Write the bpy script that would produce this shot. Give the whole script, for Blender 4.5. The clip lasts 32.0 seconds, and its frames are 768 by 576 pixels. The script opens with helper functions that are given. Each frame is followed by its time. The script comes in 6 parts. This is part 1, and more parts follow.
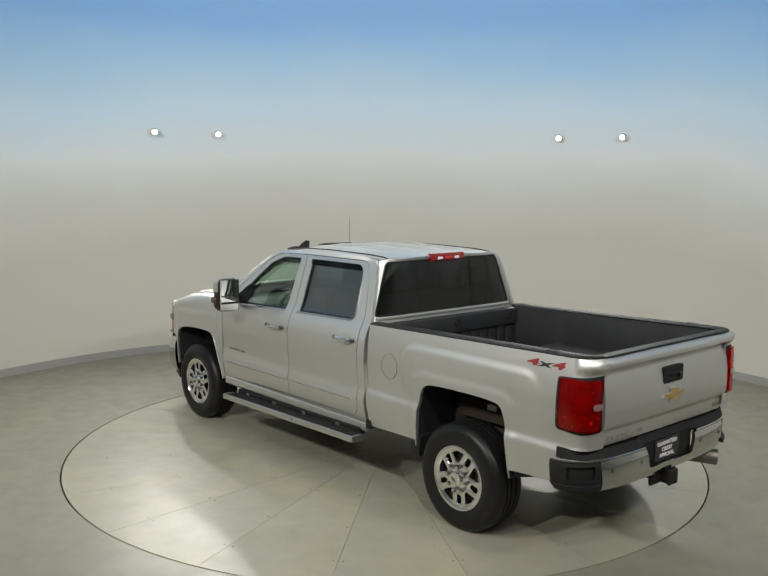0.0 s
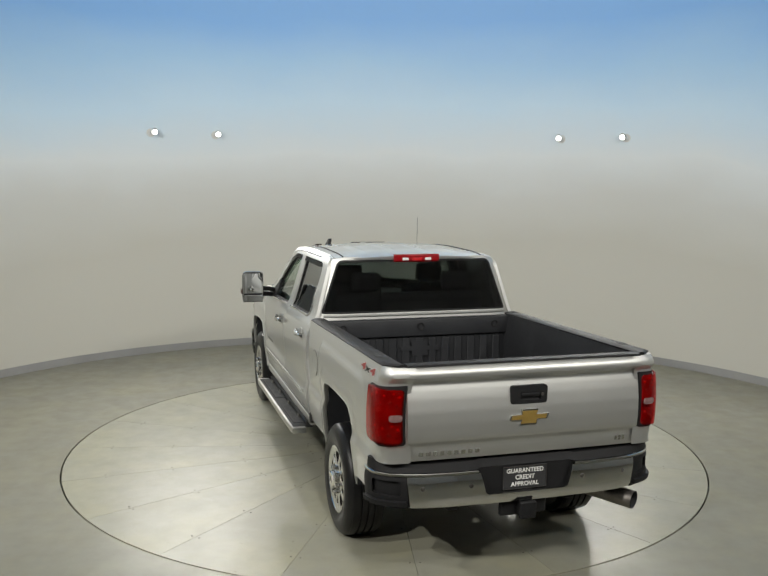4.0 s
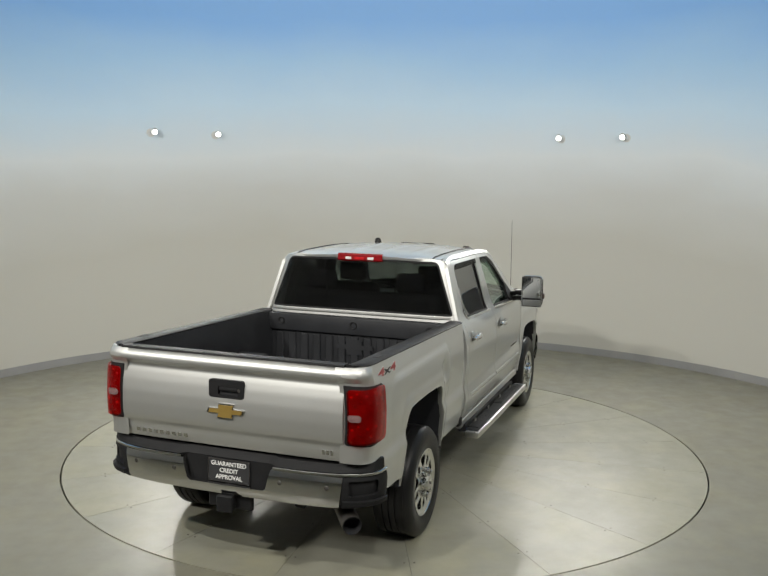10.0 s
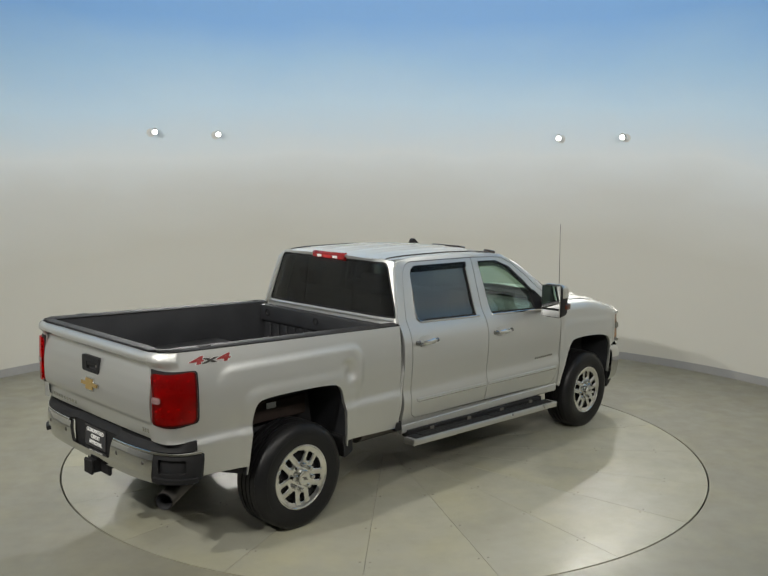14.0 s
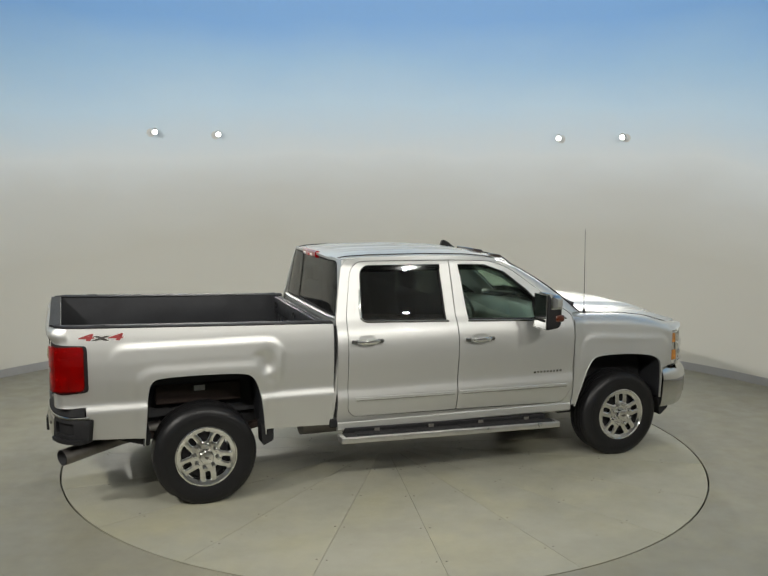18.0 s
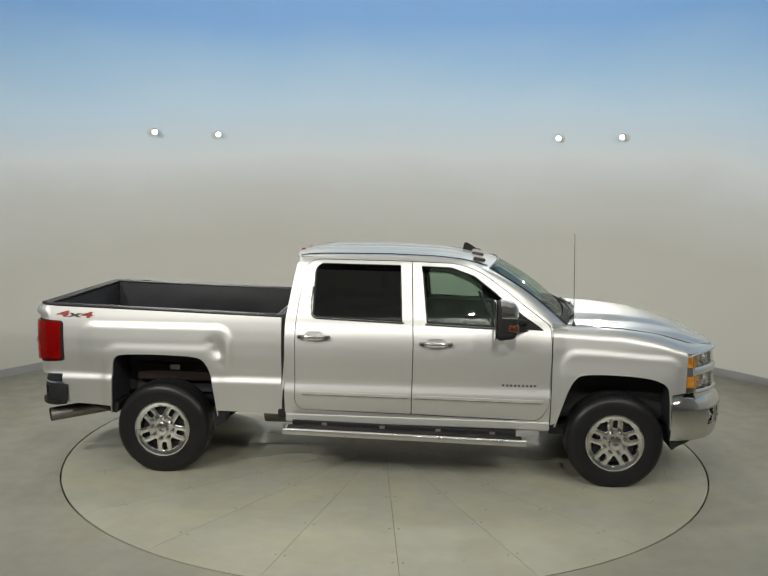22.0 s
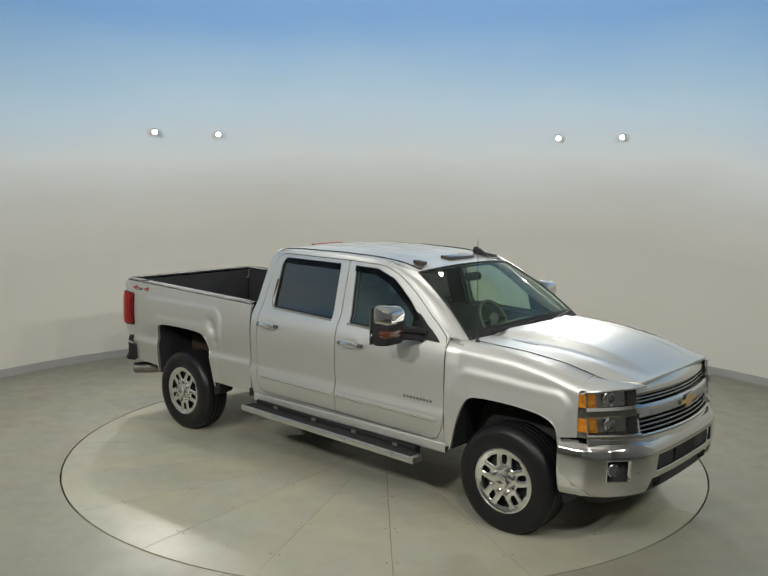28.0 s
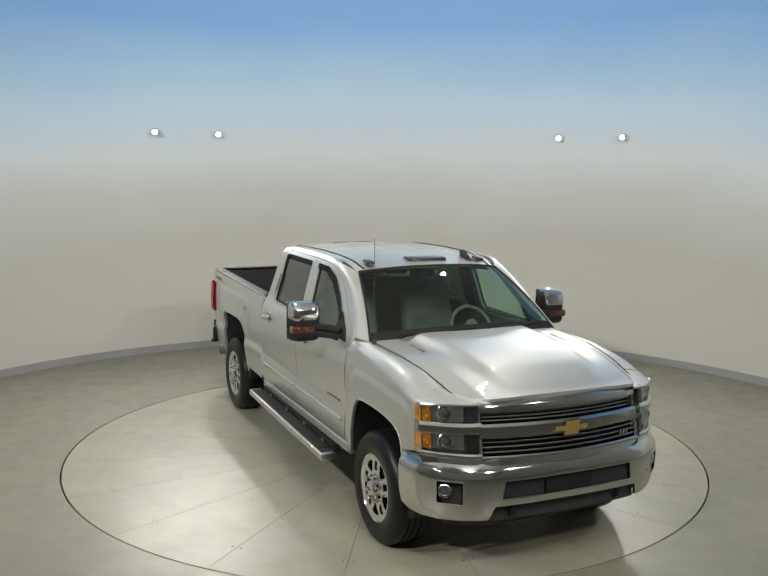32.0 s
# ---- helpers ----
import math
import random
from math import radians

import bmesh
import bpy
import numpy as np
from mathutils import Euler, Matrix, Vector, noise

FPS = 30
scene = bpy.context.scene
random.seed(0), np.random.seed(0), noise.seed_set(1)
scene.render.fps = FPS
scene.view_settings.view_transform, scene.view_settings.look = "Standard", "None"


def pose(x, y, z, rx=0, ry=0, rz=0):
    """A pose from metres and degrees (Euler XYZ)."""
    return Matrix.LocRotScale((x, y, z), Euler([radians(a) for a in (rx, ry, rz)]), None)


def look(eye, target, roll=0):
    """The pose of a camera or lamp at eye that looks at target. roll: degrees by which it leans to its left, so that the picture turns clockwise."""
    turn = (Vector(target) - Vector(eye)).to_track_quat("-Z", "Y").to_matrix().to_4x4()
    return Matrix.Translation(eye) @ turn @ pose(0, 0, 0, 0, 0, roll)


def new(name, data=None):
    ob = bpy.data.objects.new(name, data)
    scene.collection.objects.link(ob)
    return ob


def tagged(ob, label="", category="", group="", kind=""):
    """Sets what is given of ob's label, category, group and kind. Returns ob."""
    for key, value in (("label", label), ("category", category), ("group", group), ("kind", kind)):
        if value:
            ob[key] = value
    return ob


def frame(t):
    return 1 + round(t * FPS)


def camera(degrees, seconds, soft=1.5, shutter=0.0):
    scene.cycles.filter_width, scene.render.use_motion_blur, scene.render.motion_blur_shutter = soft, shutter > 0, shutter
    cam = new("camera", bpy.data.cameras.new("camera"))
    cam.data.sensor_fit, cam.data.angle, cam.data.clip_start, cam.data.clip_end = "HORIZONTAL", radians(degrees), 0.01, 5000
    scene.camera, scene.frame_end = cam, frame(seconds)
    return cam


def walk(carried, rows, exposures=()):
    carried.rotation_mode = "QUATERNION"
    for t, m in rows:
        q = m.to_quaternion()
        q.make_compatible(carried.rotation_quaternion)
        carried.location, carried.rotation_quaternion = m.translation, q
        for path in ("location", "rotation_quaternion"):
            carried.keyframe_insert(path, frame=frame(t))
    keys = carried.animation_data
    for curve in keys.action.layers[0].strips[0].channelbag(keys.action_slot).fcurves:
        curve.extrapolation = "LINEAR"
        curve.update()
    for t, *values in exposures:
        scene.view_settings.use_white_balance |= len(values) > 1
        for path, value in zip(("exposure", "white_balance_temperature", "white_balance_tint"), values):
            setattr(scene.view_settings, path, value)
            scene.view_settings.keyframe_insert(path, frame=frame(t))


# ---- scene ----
cam = camera(48.47, 32.0)
CAM_POSE = Matrix.Translation((0.0, -8.13, 2.591)) @ pose(0, 0, 0, 82.679, 0, 0.17) @ pose(0, 0, 0, 0, 0, 0.654)
walk(cam, [(0.0, CAM_POSE), (32.0, CAM_POSE)])
TURN_START, TURN_RATE = 131.27, -6.1404  # the turntable's heading: degrees, degrees a second

# ---- light ----
scene.view_settings.exposure = 0.92
world = bpy.data.worlds.new("world")
world.use_nodes = True
world.node_tree.nodes["Background"].inputs[0].default_value = (0.6, 0.65, 0.7, 1)
world.node_tree.nodes["Background"].inputs[1].default_value = 0.2
scene.world = world

CEILING = 5.7
LAMPS = [  # x, y, z, watts, aim, cone
    # over the turntable and in front
    (-1.7, 1.4, 5.30, 85, (-0.6, 0.8, 0.0), 120), (1.7, 1.4, 5.30, 80, (0.6, 0.8, 0.0), 120),
    (-4.7, -5.3, 4.90, 390, (-0.3, 1.5, 1.9), 95), (-3.5, -7.3, 4.90, 390, (-0.3, 1.5, 1.9), 95), (4.7, -5.3, 4.90, 195, (0.3, 1.5, 1.9), 95), (3.5, -7.3, 4.90, 195, (0.3, 1.5, 1.9), 95), (0.6, -6.8, 5.10, 250, (0.0, 3.5, 3.4), 110),
]
# on the far wall
WALL_LAMPS = [(x, y, 3.20, w, (0.15 * x, -2.2, 0.4), 110) for x, y, w in ((-3.3, 4.10, 105), (-2.5, 4.595, 105), (2.5, 4.595, 85), (3.3, 4.10, 85))]


def lamp_light(x, y, z, watts, aim, cone, size=0.06):
    data = bpy.data.lights.new("lamp_light", "SPOT")
    data.energy, data.shadow_soft_size, data.spot_size, data.spot_blend = watts, size, radians(cone), 0.8
    data.color = (1.0, 0.972, 0.905)
    ob = new("lamp_light", data)
    ob.matrix_world = look((x, y, z), aim)
    return ob


for row in LAMPS:
    lamp_light(*row)
for row in WALL_LAMPS:
    lamp_light(*row, size=0.045)
from mathutils import geometry

# ---- materials ----
def mat(name, color, rough=0.5, metal=0.0, coat=0.0, spec=0.5, noise_scale=0.0, vary=0.0, bump=0.0, bump_scale=60.0, rough_vary=0.0):
    """A principled material with two scales of noise in colour, gloss and relief, in object space."""
    m = bpy.data.materials.new(name)
    m.use_nodes = True
    nt = m.node_tree
    b = nt.nodes["Principled BSDF"]
    b.inputs["Base Color"].default_value = (*color, 1)
    b.inputs["Roughness"].default_value = rough
    b.inputs["Metallic"].default_value = metal
    b.inputs["Coat Weight"].default_value = coat
    b.inputs["Coat Roughness"].default_value = 0.015
    b.inputs["Specular IOR Level"].default_value = spec
    tc = nt.nodes.new("ShaderNodeTexCoord")
    if noise_scale:
        n1, n2 = nt.nodes.new("ShaderNodeTexNoise"), nt.nodes.new("ShaderNodeTexNoise")
        n1.inputs["Scale"].default_value, n2.inputs["Scale"].default_value = noise_scale, noise_scale * 6
        n1.inputs["Detail"].default_value, n2.inputs["Detail"].default_value = 2, 3
        add = nt.nodes.new("ShaderNodeMath")
        add.operation, add.inputs[1].default_value = "MULTIPLY_ADD", 0.5
        for i, n in ((2, n1), (0, n2)):
            nt.links.new(tc.outputs["Object"], n.inputs["Vector"])
            nt.links.new(n.outputs["Fac"], add.inputs[i])
        if vary:
            mr = nt.nodes.new("ShaderNodeMapRange")
            mr.inputs["From Min"].default_value, mr.inputs["From Max"].default_value = 0.2, 1.3
            mr.inputs["To Min"].default_value, mr.inputs["To Max"].default_value = 1 - vary, 1 + vary
            nt.links.new(add.outputs[0], mr.inputs["Value"])
            hsv = nt.nodes.new("ShaderNodeHueSaturation")
            hsv.inputs["Color"].default_value = (*color, 1)
            nt.links.new(mr.outputs[0], hsv.inputs["Value"])
            nt.links.new(hsv.outputs[0], b.inputs["Base Color"])
        if rough_vary:
            mr = nt.nodes.new("ShaderNodeMapRange")
            mr.inputs["From Min"].default_value, mr.inputs["From Max"].default_value = 0.2, 1.3
            mr.inputs["To Min"].default_value, mr.inputs["To Max"].default_value = max(0.0, rough - rough_vary), rough + rough_vary
            nt.links.new(add.outputs[0], mr.inputs["Value"])
            nt.links.new(mr.outputs[0], b.inputs["Roughness"])
    if bump:
        n3 = nt.nodes.new("ShaderNodeTexNoise")
        n3.inputs["Scale"].default_value, n3.inputs["Detail"].default_value = bump_scale, 4
        nt.links.new(tc.outputs["Object"], n3.inputs["Vector"])
        bp = nt.nodes.new("ShaderNodeBump")
        bp.inputs["Strength"].default_value, bp.inputs["Distance"].default_value = bump, 0.01
        nt.links.new(n3.outputs["Fac"], bp.inputs["Height"])
        nt.links.new(bp.outputs[0], b.inputs["Normal"])
    return m


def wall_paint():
    """Warm grey with light falloff put into its colour low down, and an overlay's sky blue with soft white clouds
    towards the top.
    """
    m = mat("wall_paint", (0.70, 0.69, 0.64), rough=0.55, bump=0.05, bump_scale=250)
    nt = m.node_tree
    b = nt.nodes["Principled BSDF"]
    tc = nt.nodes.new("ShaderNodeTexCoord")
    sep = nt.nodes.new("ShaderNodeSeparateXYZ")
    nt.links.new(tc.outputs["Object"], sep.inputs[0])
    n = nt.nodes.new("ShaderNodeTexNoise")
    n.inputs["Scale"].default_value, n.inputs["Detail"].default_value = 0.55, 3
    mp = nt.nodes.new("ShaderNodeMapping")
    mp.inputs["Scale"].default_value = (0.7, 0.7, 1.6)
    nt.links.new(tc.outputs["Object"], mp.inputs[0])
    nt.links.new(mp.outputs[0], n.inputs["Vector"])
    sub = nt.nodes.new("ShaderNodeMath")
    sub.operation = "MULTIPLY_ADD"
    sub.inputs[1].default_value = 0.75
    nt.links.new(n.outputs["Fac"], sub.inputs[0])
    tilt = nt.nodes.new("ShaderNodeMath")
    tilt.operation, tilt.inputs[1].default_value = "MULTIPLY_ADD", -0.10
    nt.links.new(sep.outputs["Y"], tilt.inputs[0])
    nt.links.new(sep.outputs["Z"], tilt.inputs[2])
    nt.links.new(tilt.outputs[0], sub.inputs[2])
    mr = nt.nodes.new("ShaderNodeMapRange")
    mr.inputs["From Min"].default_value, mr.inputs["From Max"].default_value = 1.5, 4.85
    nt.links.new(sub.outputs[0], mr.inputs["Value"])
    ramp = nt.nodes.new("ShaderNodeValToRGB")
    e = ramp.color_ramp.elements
    # lowest stop darkened for the light's falloff towards the floor
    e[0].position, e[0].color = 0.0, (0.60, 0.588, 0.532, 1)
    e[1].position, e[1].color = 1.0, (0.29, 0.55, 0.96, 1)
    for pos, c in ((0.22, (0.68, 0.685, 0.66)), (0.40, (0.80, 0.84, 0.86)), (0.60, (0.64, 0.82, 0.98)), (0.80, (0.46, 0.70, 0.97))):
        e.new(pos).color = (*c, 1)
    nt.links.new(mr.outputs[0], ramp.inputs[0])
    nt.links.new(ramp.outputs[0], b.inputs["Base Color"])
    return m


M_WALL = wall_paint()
M_BASE = mat("grey_vinyl", (0.33, 0.33, 0.33), rough=0.4, noise_scale=3, vary=0.1)


def floor_paint(name, color, rough, per_plate=False):
    """Old painted concrete: broad grey and yellow stains, fine scuffs, uneven gloss."""
    m = mat(name, color, rough=rough, bump=0.09, bump_scale=170)
    nt = m.node_tree
    b = nt.nodes["Principled BSDF"]
    tc = nt.nodes.new("ShaderNodeTexCoord")
    shift = None
    if per_plate:
        info, shift = nt.nodes.new("ShaderNodeObjectInfo"), nt.nodes.new("ShaderNodeMath")
        shift.operation, shift.inputs[1].default_value = "MULTIPLY", 40.0
        nt.links.new(info.outputs["Random"], shift.inputs[0])

    def layer(scale, detail, lo, hi, below, above, last, stretch=None):
        """Mix another colour in where the noise lies between lo and hi."""
        n = nt.nodes.new("ShaderNodeTexNoise")
        n.noise_dimensions = "4D"
        n.inputs["Scale"].default_value, n.inputs["Detail"].default_value, n.inputs["Roughness"].default_value = scale, detail, 0.6
        src = tc.outputs["Object"]
        if stretch:
            mp = nt.nodes.new("ShaderNodeMapping")
            mp.inputs["Scale"].default_value = stretch
            mp.inputs["Rotation"].default_value = (0, 0, scale)
            nt.links.new(src, mp.inputs[0])
            src = mp.outputs[0]
        nt.links.new(src, n.inputs["Vector"])
        if shift:
            nt.links.new(shift.outputs[0], n.inputs["W"])
        r = nt.nodes.new("ShaderNodeMapRange")
        r.inputs["From Min"].default_value, r.inputs["From Max"].default_value = lo, hi
        r.inputs["To Min"].default_value, r.inputs["To Max"].default_value = below, above
        nt.links.new(n.outputs["Fac"], r.inputs["Value"])
        mix = nt.nodes.new("ShaderNodeMix")
        mix.data_type = "RGBA"
        nt.links.new(r.outputs[0], mix.inputs["Factor"])
        mix.inputs["B"].default_value = (*[c * k for c, k in zip(color, last[1])], 1)
        if last[0] is None:
            mix.inputs["A"].default_value = (*color, 1)
        else:
            nt.links.new(last[0], mix.inputs["A"])
        return mix.outputs["Result"], n

    c, _ = layer(0.7, 3, 0.36, 0.70, 0, 0.55, (None, (0.84, 0.82, 0.79)))
    c, _ = layer(1.7, 4, 0.44, 0.72, 0, 0.8, (c, (1.12, 1.08, 0.88)))
    c, n = layer(5.0, 5, 0.40, 0.80, 0, 0.55, (c, (0.80, 0.79, 0.77)))
    c, _ = layer(2.2, 6, 0.46, 0.80, 0, 0.55, (c, (0.76, 0.74, 0.68)), (1.0, 0.16, 1.0))
    c, _ = layer(16.0, 2, 0.70, 0.76, 0, 0.7, (c, (0.45, 0.44, 0.42)))
    nt.links.new(c, b.inputs["Base Color"])
    r = nt.nodes.new("ShaderNodeMapRange")
    r.inputs["From Min"].default_value, r.inputs["From Max"].default_value = 0.3, 0.7
    r.inputs["To Min"].default_value, r.inputs["To Max"].default_value = rough - 0.06, rough + 0.08
    nt.links.new(n.outputs["Fac"], r.inputs["Value"])
    nt.links.new(r.outputs[0], b.inputs["Roughness"])
    return m


M_FLOOR = floor_paint("floor_paint", (0.258, 0.253, 0.208), 0.38)
M_DISC = floor_paint("disc_paint", (0.345, 0.342, 0.280), 0.36, True)
M_HALL = mat("hall_paint", (0.50, 0.50, 0.488), rough=0.8, noise_scale=1.5, vary=0.1)
M_CEIL = mat("ceiling_paint", (0.78, 0.78, 0.76), rough=0.8, noise_scale=2, vary=0.04)
M_PAINT = mat("silver_paint", (0.61, 0.612, 0.594), rough=0.48, metal=0.90, coat=1.0, noise_scale=2.0, rough_vary=0.02)
M_BLACK = mat("black_plastic", (0.014, 0.014, 0.015), rough=0.60, spec=0.22, noise_scale=8, vary=0.2, bump=0.08, bump_scale=400)
M_SCREW = mat("screw_steel", (0.20, 0.19, 0.17), rough=0.5, metal=0.6, noise_scale=20, vary=0.3)
M_GAP = mat("dark_gap", (0.028, 0.028, 0.030), rough=0.8)
M_RUBBER = mat("tyre_rubber", (0.010, 0.010, 0.0108), rough=0.36, spec=0.24, noise_scale=6, vary=0.25, bump=0.1, bump_scale=150)
M_CHROME = mat("chrome", (0.66, 0.66, 0.65), rough=0.07, metal=1.0, noise_scale=5, rough_vary=0.03)


def glass(name, tint, rough=0.0, gloss=0.055, graze=0.9):
    """Thin tinted glass: it lets the tint through and gives a Fresnel gloss."""
    m = bpy.data.materials.new(name)
    m.use_nodes = True
    nt = m.node_tree
    nt.nodes.remove(nt.nodes["Principled BSDF"])
    out = nt.nodes["Material Output"]
    tr, gl, mix, lw, pw, ma = (nt.nodes.new("ShaderNode" + k) for k in ("BsdfTransparent", "BsdfGlossy", "MixShader", "LayerWeight", "Math", "Math"))
    tr.inputs[0].default_value = (*tint, 1)
    gl.inputs["Roughness"].default_value = rough
    pw.operation, pw.inputs[1].default_value = "POWER", 4.5
    ma.operation, ma.inputs[1].default_value, ma.inputs[2].default_value = "MULTIPLY_ADD", graze, gloss
    lw.inputs[0].default_value = 0.5
    nt.links.new(lw.outputs["Facing"], pw.inputs[0])
    nt.links.new(pw.outputs[0], ma.inputs[0])
    nt.links.new(ma.outputs[0], mix.inputs[0])
    nt.links.new(tr.outputs[0], mix.inputs[1])
    nt.links.new(gl.outputs[0], mix.inputs[2])
    nt.links.new(mix.outputs[0], out.inputs[0])
    return m


M_TINT = glass("privacy_glass", (0.33, 0.335, 0.335), 0.0, 0.18)
M_REAR = glass("rear_glass", (0.40, 0.405, 0.41), 0.0, 0.05)
M_GLASS = glass("green_glass", (0.80, 0.88, 0.83), 0.0, 0.08)
M_SCREEN = glass("windscreen_glass", (0.84, 0.92, 0.87), 0.02, 0.035, 0.45)
M_SMOKE = glass("smoked_plastic", (0.42, 0.425, 0.43), 0.05, 0.02, 0.3)
M_CLEAR = mat("clear_lens", (0.34, 0.20, 0.20), rough=0.12, metal=0.4, coat=1.0, noise_scale=45, vary=0.7, bump=0.4, bump_scale=120)
M_REDGLASS = glass("red_glass", (0.92, 0.022, 0.030), 0.0, 0.05)
# strong noise paints glowing and dark zones of the lamp into the red
M_RED = mat("red_lens", (0.24, 0.003, 0.006), rough=0.12, coat=1.0, noise_scale=13, vary=0.75, bump=0.15, bump_scale=90)
M_RED2 = mat("red_reflector", (0.50, 0.012, 0.015), rough=0.15, coat=1.0, noise_scale=40, vary=0.3)
# hot spots and sparkle are put into the amber by strong noise
M_AMBER = mat("amber_lens", (0.42, 0.155, 0.010), rough=0.14, coat=1.0, noise_scale=30, vary=1.0, bump=0.5, bump_scale=90)
M_AMBER2 = mat("amber_prism", (0.95, 0.48, 0.03), rough=0.16, metal=0.7, coat=1.0, noise_scale=40, vary=0.3)
M_DECAL = mat("red_decal", (0.50, 0.085, 0.085), rough=0.35, coat=0.5, noise_scale=60, vary=0.2)
M_GOLD = mat("gold_enamel", (0.42, 0.28, 0.075), rough=0.3, metal=0.5, coat=1.0, noise_scale=40, vary=0.12)
M_DCHROME = mat("dark_chrome", (0.34, 0.338, 0.335), rough=0.24, metal=1.0, noise_scale=6, rough_vary=0.04)
M_LINER = mat("bed_liner", (0.024, 0.025, 0.028), rough=0.5, spec=0.3, noise_scale=5, vary=0.3, rough_vary=0.15, bump=0.12, bump_scale=180)
M_FABRIC = mat("dark_upholstery", (0.14, 0.137, 0.132), rough=0.7, noise_scale=14, vary=0.2, bump=0.1, bump_scale=300)
M_STEEL = mat("dull_steel", (0.14, 0.132, 0.124), rough=0.46, metal=0.9, noise_scale=9, vary=0.3, rough_vary=0.15)
M_RUST = mat("rusty_steel", (0.035, 0.022, 0.017), rough=0.75, metal=0.2, noise_scale=12, vary=0.5, bump=0.2, bump_scale=80)
M_ALLOY = mat("chrome_wheel", (0.74, 0.735, 0.72), rough=0.10, metal=1.0, noise_scale=6, rough_vary=0.04)
M_TIP = mat("worn_steel", (0.22, 0.205, 0.19), rough=0.48, metal=0.9, noise_scale=14, vary=0.35, rough_vary=0.15)
M_SATIN = mat("satin_steel", (0.60, 0.595, 0.58), rough=0.30, metal=1.0, noise_scale=8, vary=0.1, rough_vary=0.08)
M_WHITE = mat("white_print", (0.75, 0.75, 0.73), rough=0.5, noise_scale=30, vary=0.06)
M_SMOKE2 = mat("smoked_lamp", (0.035, 0.022, 0.016), rough=0.12, coat=1.0, noise_scale=20, vary=0.2)
M_LAMP = mat("lamp_lens", (0.12, 0.125, 0.135), rough=0.06, metal=0.6, coat=1.0, noise_scale=30, vary=0.15)
M_BRIGHT = mat("lamp_reflector", (0.82, 0.82, 0.81), rough=0.14, metal=1.0, noise_scale=20, rough_vary=0.05)
M_LENS = glass("lamp_cover", (0.93, 0.93, 0.93))
M_MIRROR = mat("mirror_glass", (0.72, 0.73, 0.74), rough=0.01, metal=1.0)
M_SIGNAL = mat("signal_amber", (0.065, 0.015, 0.006), rough=0.12, coat=1.0, noise_scale=30, vary=0.3)
M_DASH = mat("dashboard_vinyl", (0.13, 0.128, 0.12), rough=0.5, noise_scale=10, vary=0.1, bump=0.05, bump_scale=400)
M_HEADLINER = mat("headliner_cloth", (0.30, 0.29, 0.27), rough=0.9, noise_scale=20, vary=0.05)


def glow(name, color, strength):
    m = mat(name, color)
    b = m.node_tree.nodes["Principled BSDF"]
    b.inputs["Emission Color"].default_value = (*color, 1)
    b.inputs["Emission Strength"].default_value = strength
    return m


M_TUBE = glow("fluorescent_tube", (1.0, 1.0, 0.95), 3.5)
M_BATTEN = mat("white_enamel", (0.75, 0.75, 0.73), rough=0.35, noise_scale=4, vary=0.04)
# ---- mesh helpers ----
def finish(name, bm, material, smooth=True, angle=0.6):
    me = bpy.data.meshes.new(name)
    bmesh.ops.recalc_face_normals(bm, faces=bm.faces)
    if smooth:
        for f in bm.faces:
            f.smooth = True
        for ed in bm.edges:
            if len(ed.link_faces) == 2 and ed.calc_face_angle(0) > angle:
                ed.smooth = False
    bm.to_mesh(me)
    bm.free()
    for m in (material if isinstance(material, (list, tuple)) else (material,)):
        me.materials.append(m)
    return me


def part(name, bm, material, parent, label="", smooth=True, angle=0.6):
    ob = new(name, finish(name, bm, material, smooth, angle))
    ob.parent = parent
    if label:
        ob["label"] = label
    return ob


def box(bm, x0, x1, y0, y1, z0, z1, bevel=0.0, seg=2):
    r = bmesh.ops.create_cube(bm, size=1, matrix=Matrix.Translation(((x0 + x1) / 2, (y0 + y1) / 2, (z0 + z1) / 2)) @ Matrix.Diagonal((x1 - x0, y1 - y0, z1 - z0, 1)))
    if bevel:
        es = {e for v in r["verts"] for e in v.link_edges}
        bmesh.ops.bevel(bm, geom=list(es), offset=bevel, segments=seg, affect="EDGES", profile=0.5)
    return bm


def ring_wall(bm, radius, thick, z0, z1, a0, a1, n, cx=0.0, cy=0.0):
    """A closed curved wall from angle a0 to a1."""
    rows = []
    for i in range(n + 1):
        a = a0 + (a1 - a0) * i / n
        c, s = math.cos(a), math.sin(a)
        rows.append([bm.verts.new((cx + r * c, cy + r * s, z)) for r, z in ((radius, z0), (radius, z1), (radius + thick, z1), (radius + thick, z0))])
    for a, b in zip(rows, rows[1:]):
        for k in range(4):
            bm.faces.new((a[k], a[(k + 1) % 4], b[(k + 1) % 4], b[k]))
    bm.faces.new(rows[0])
    bm.faces.new(rows[-1][::-1])
    return bm


# ---- room ----
WALL_R, WALL_CY, DISC_R = 5.72, -0.36, 2.98
SIDE_A = radians(-20)


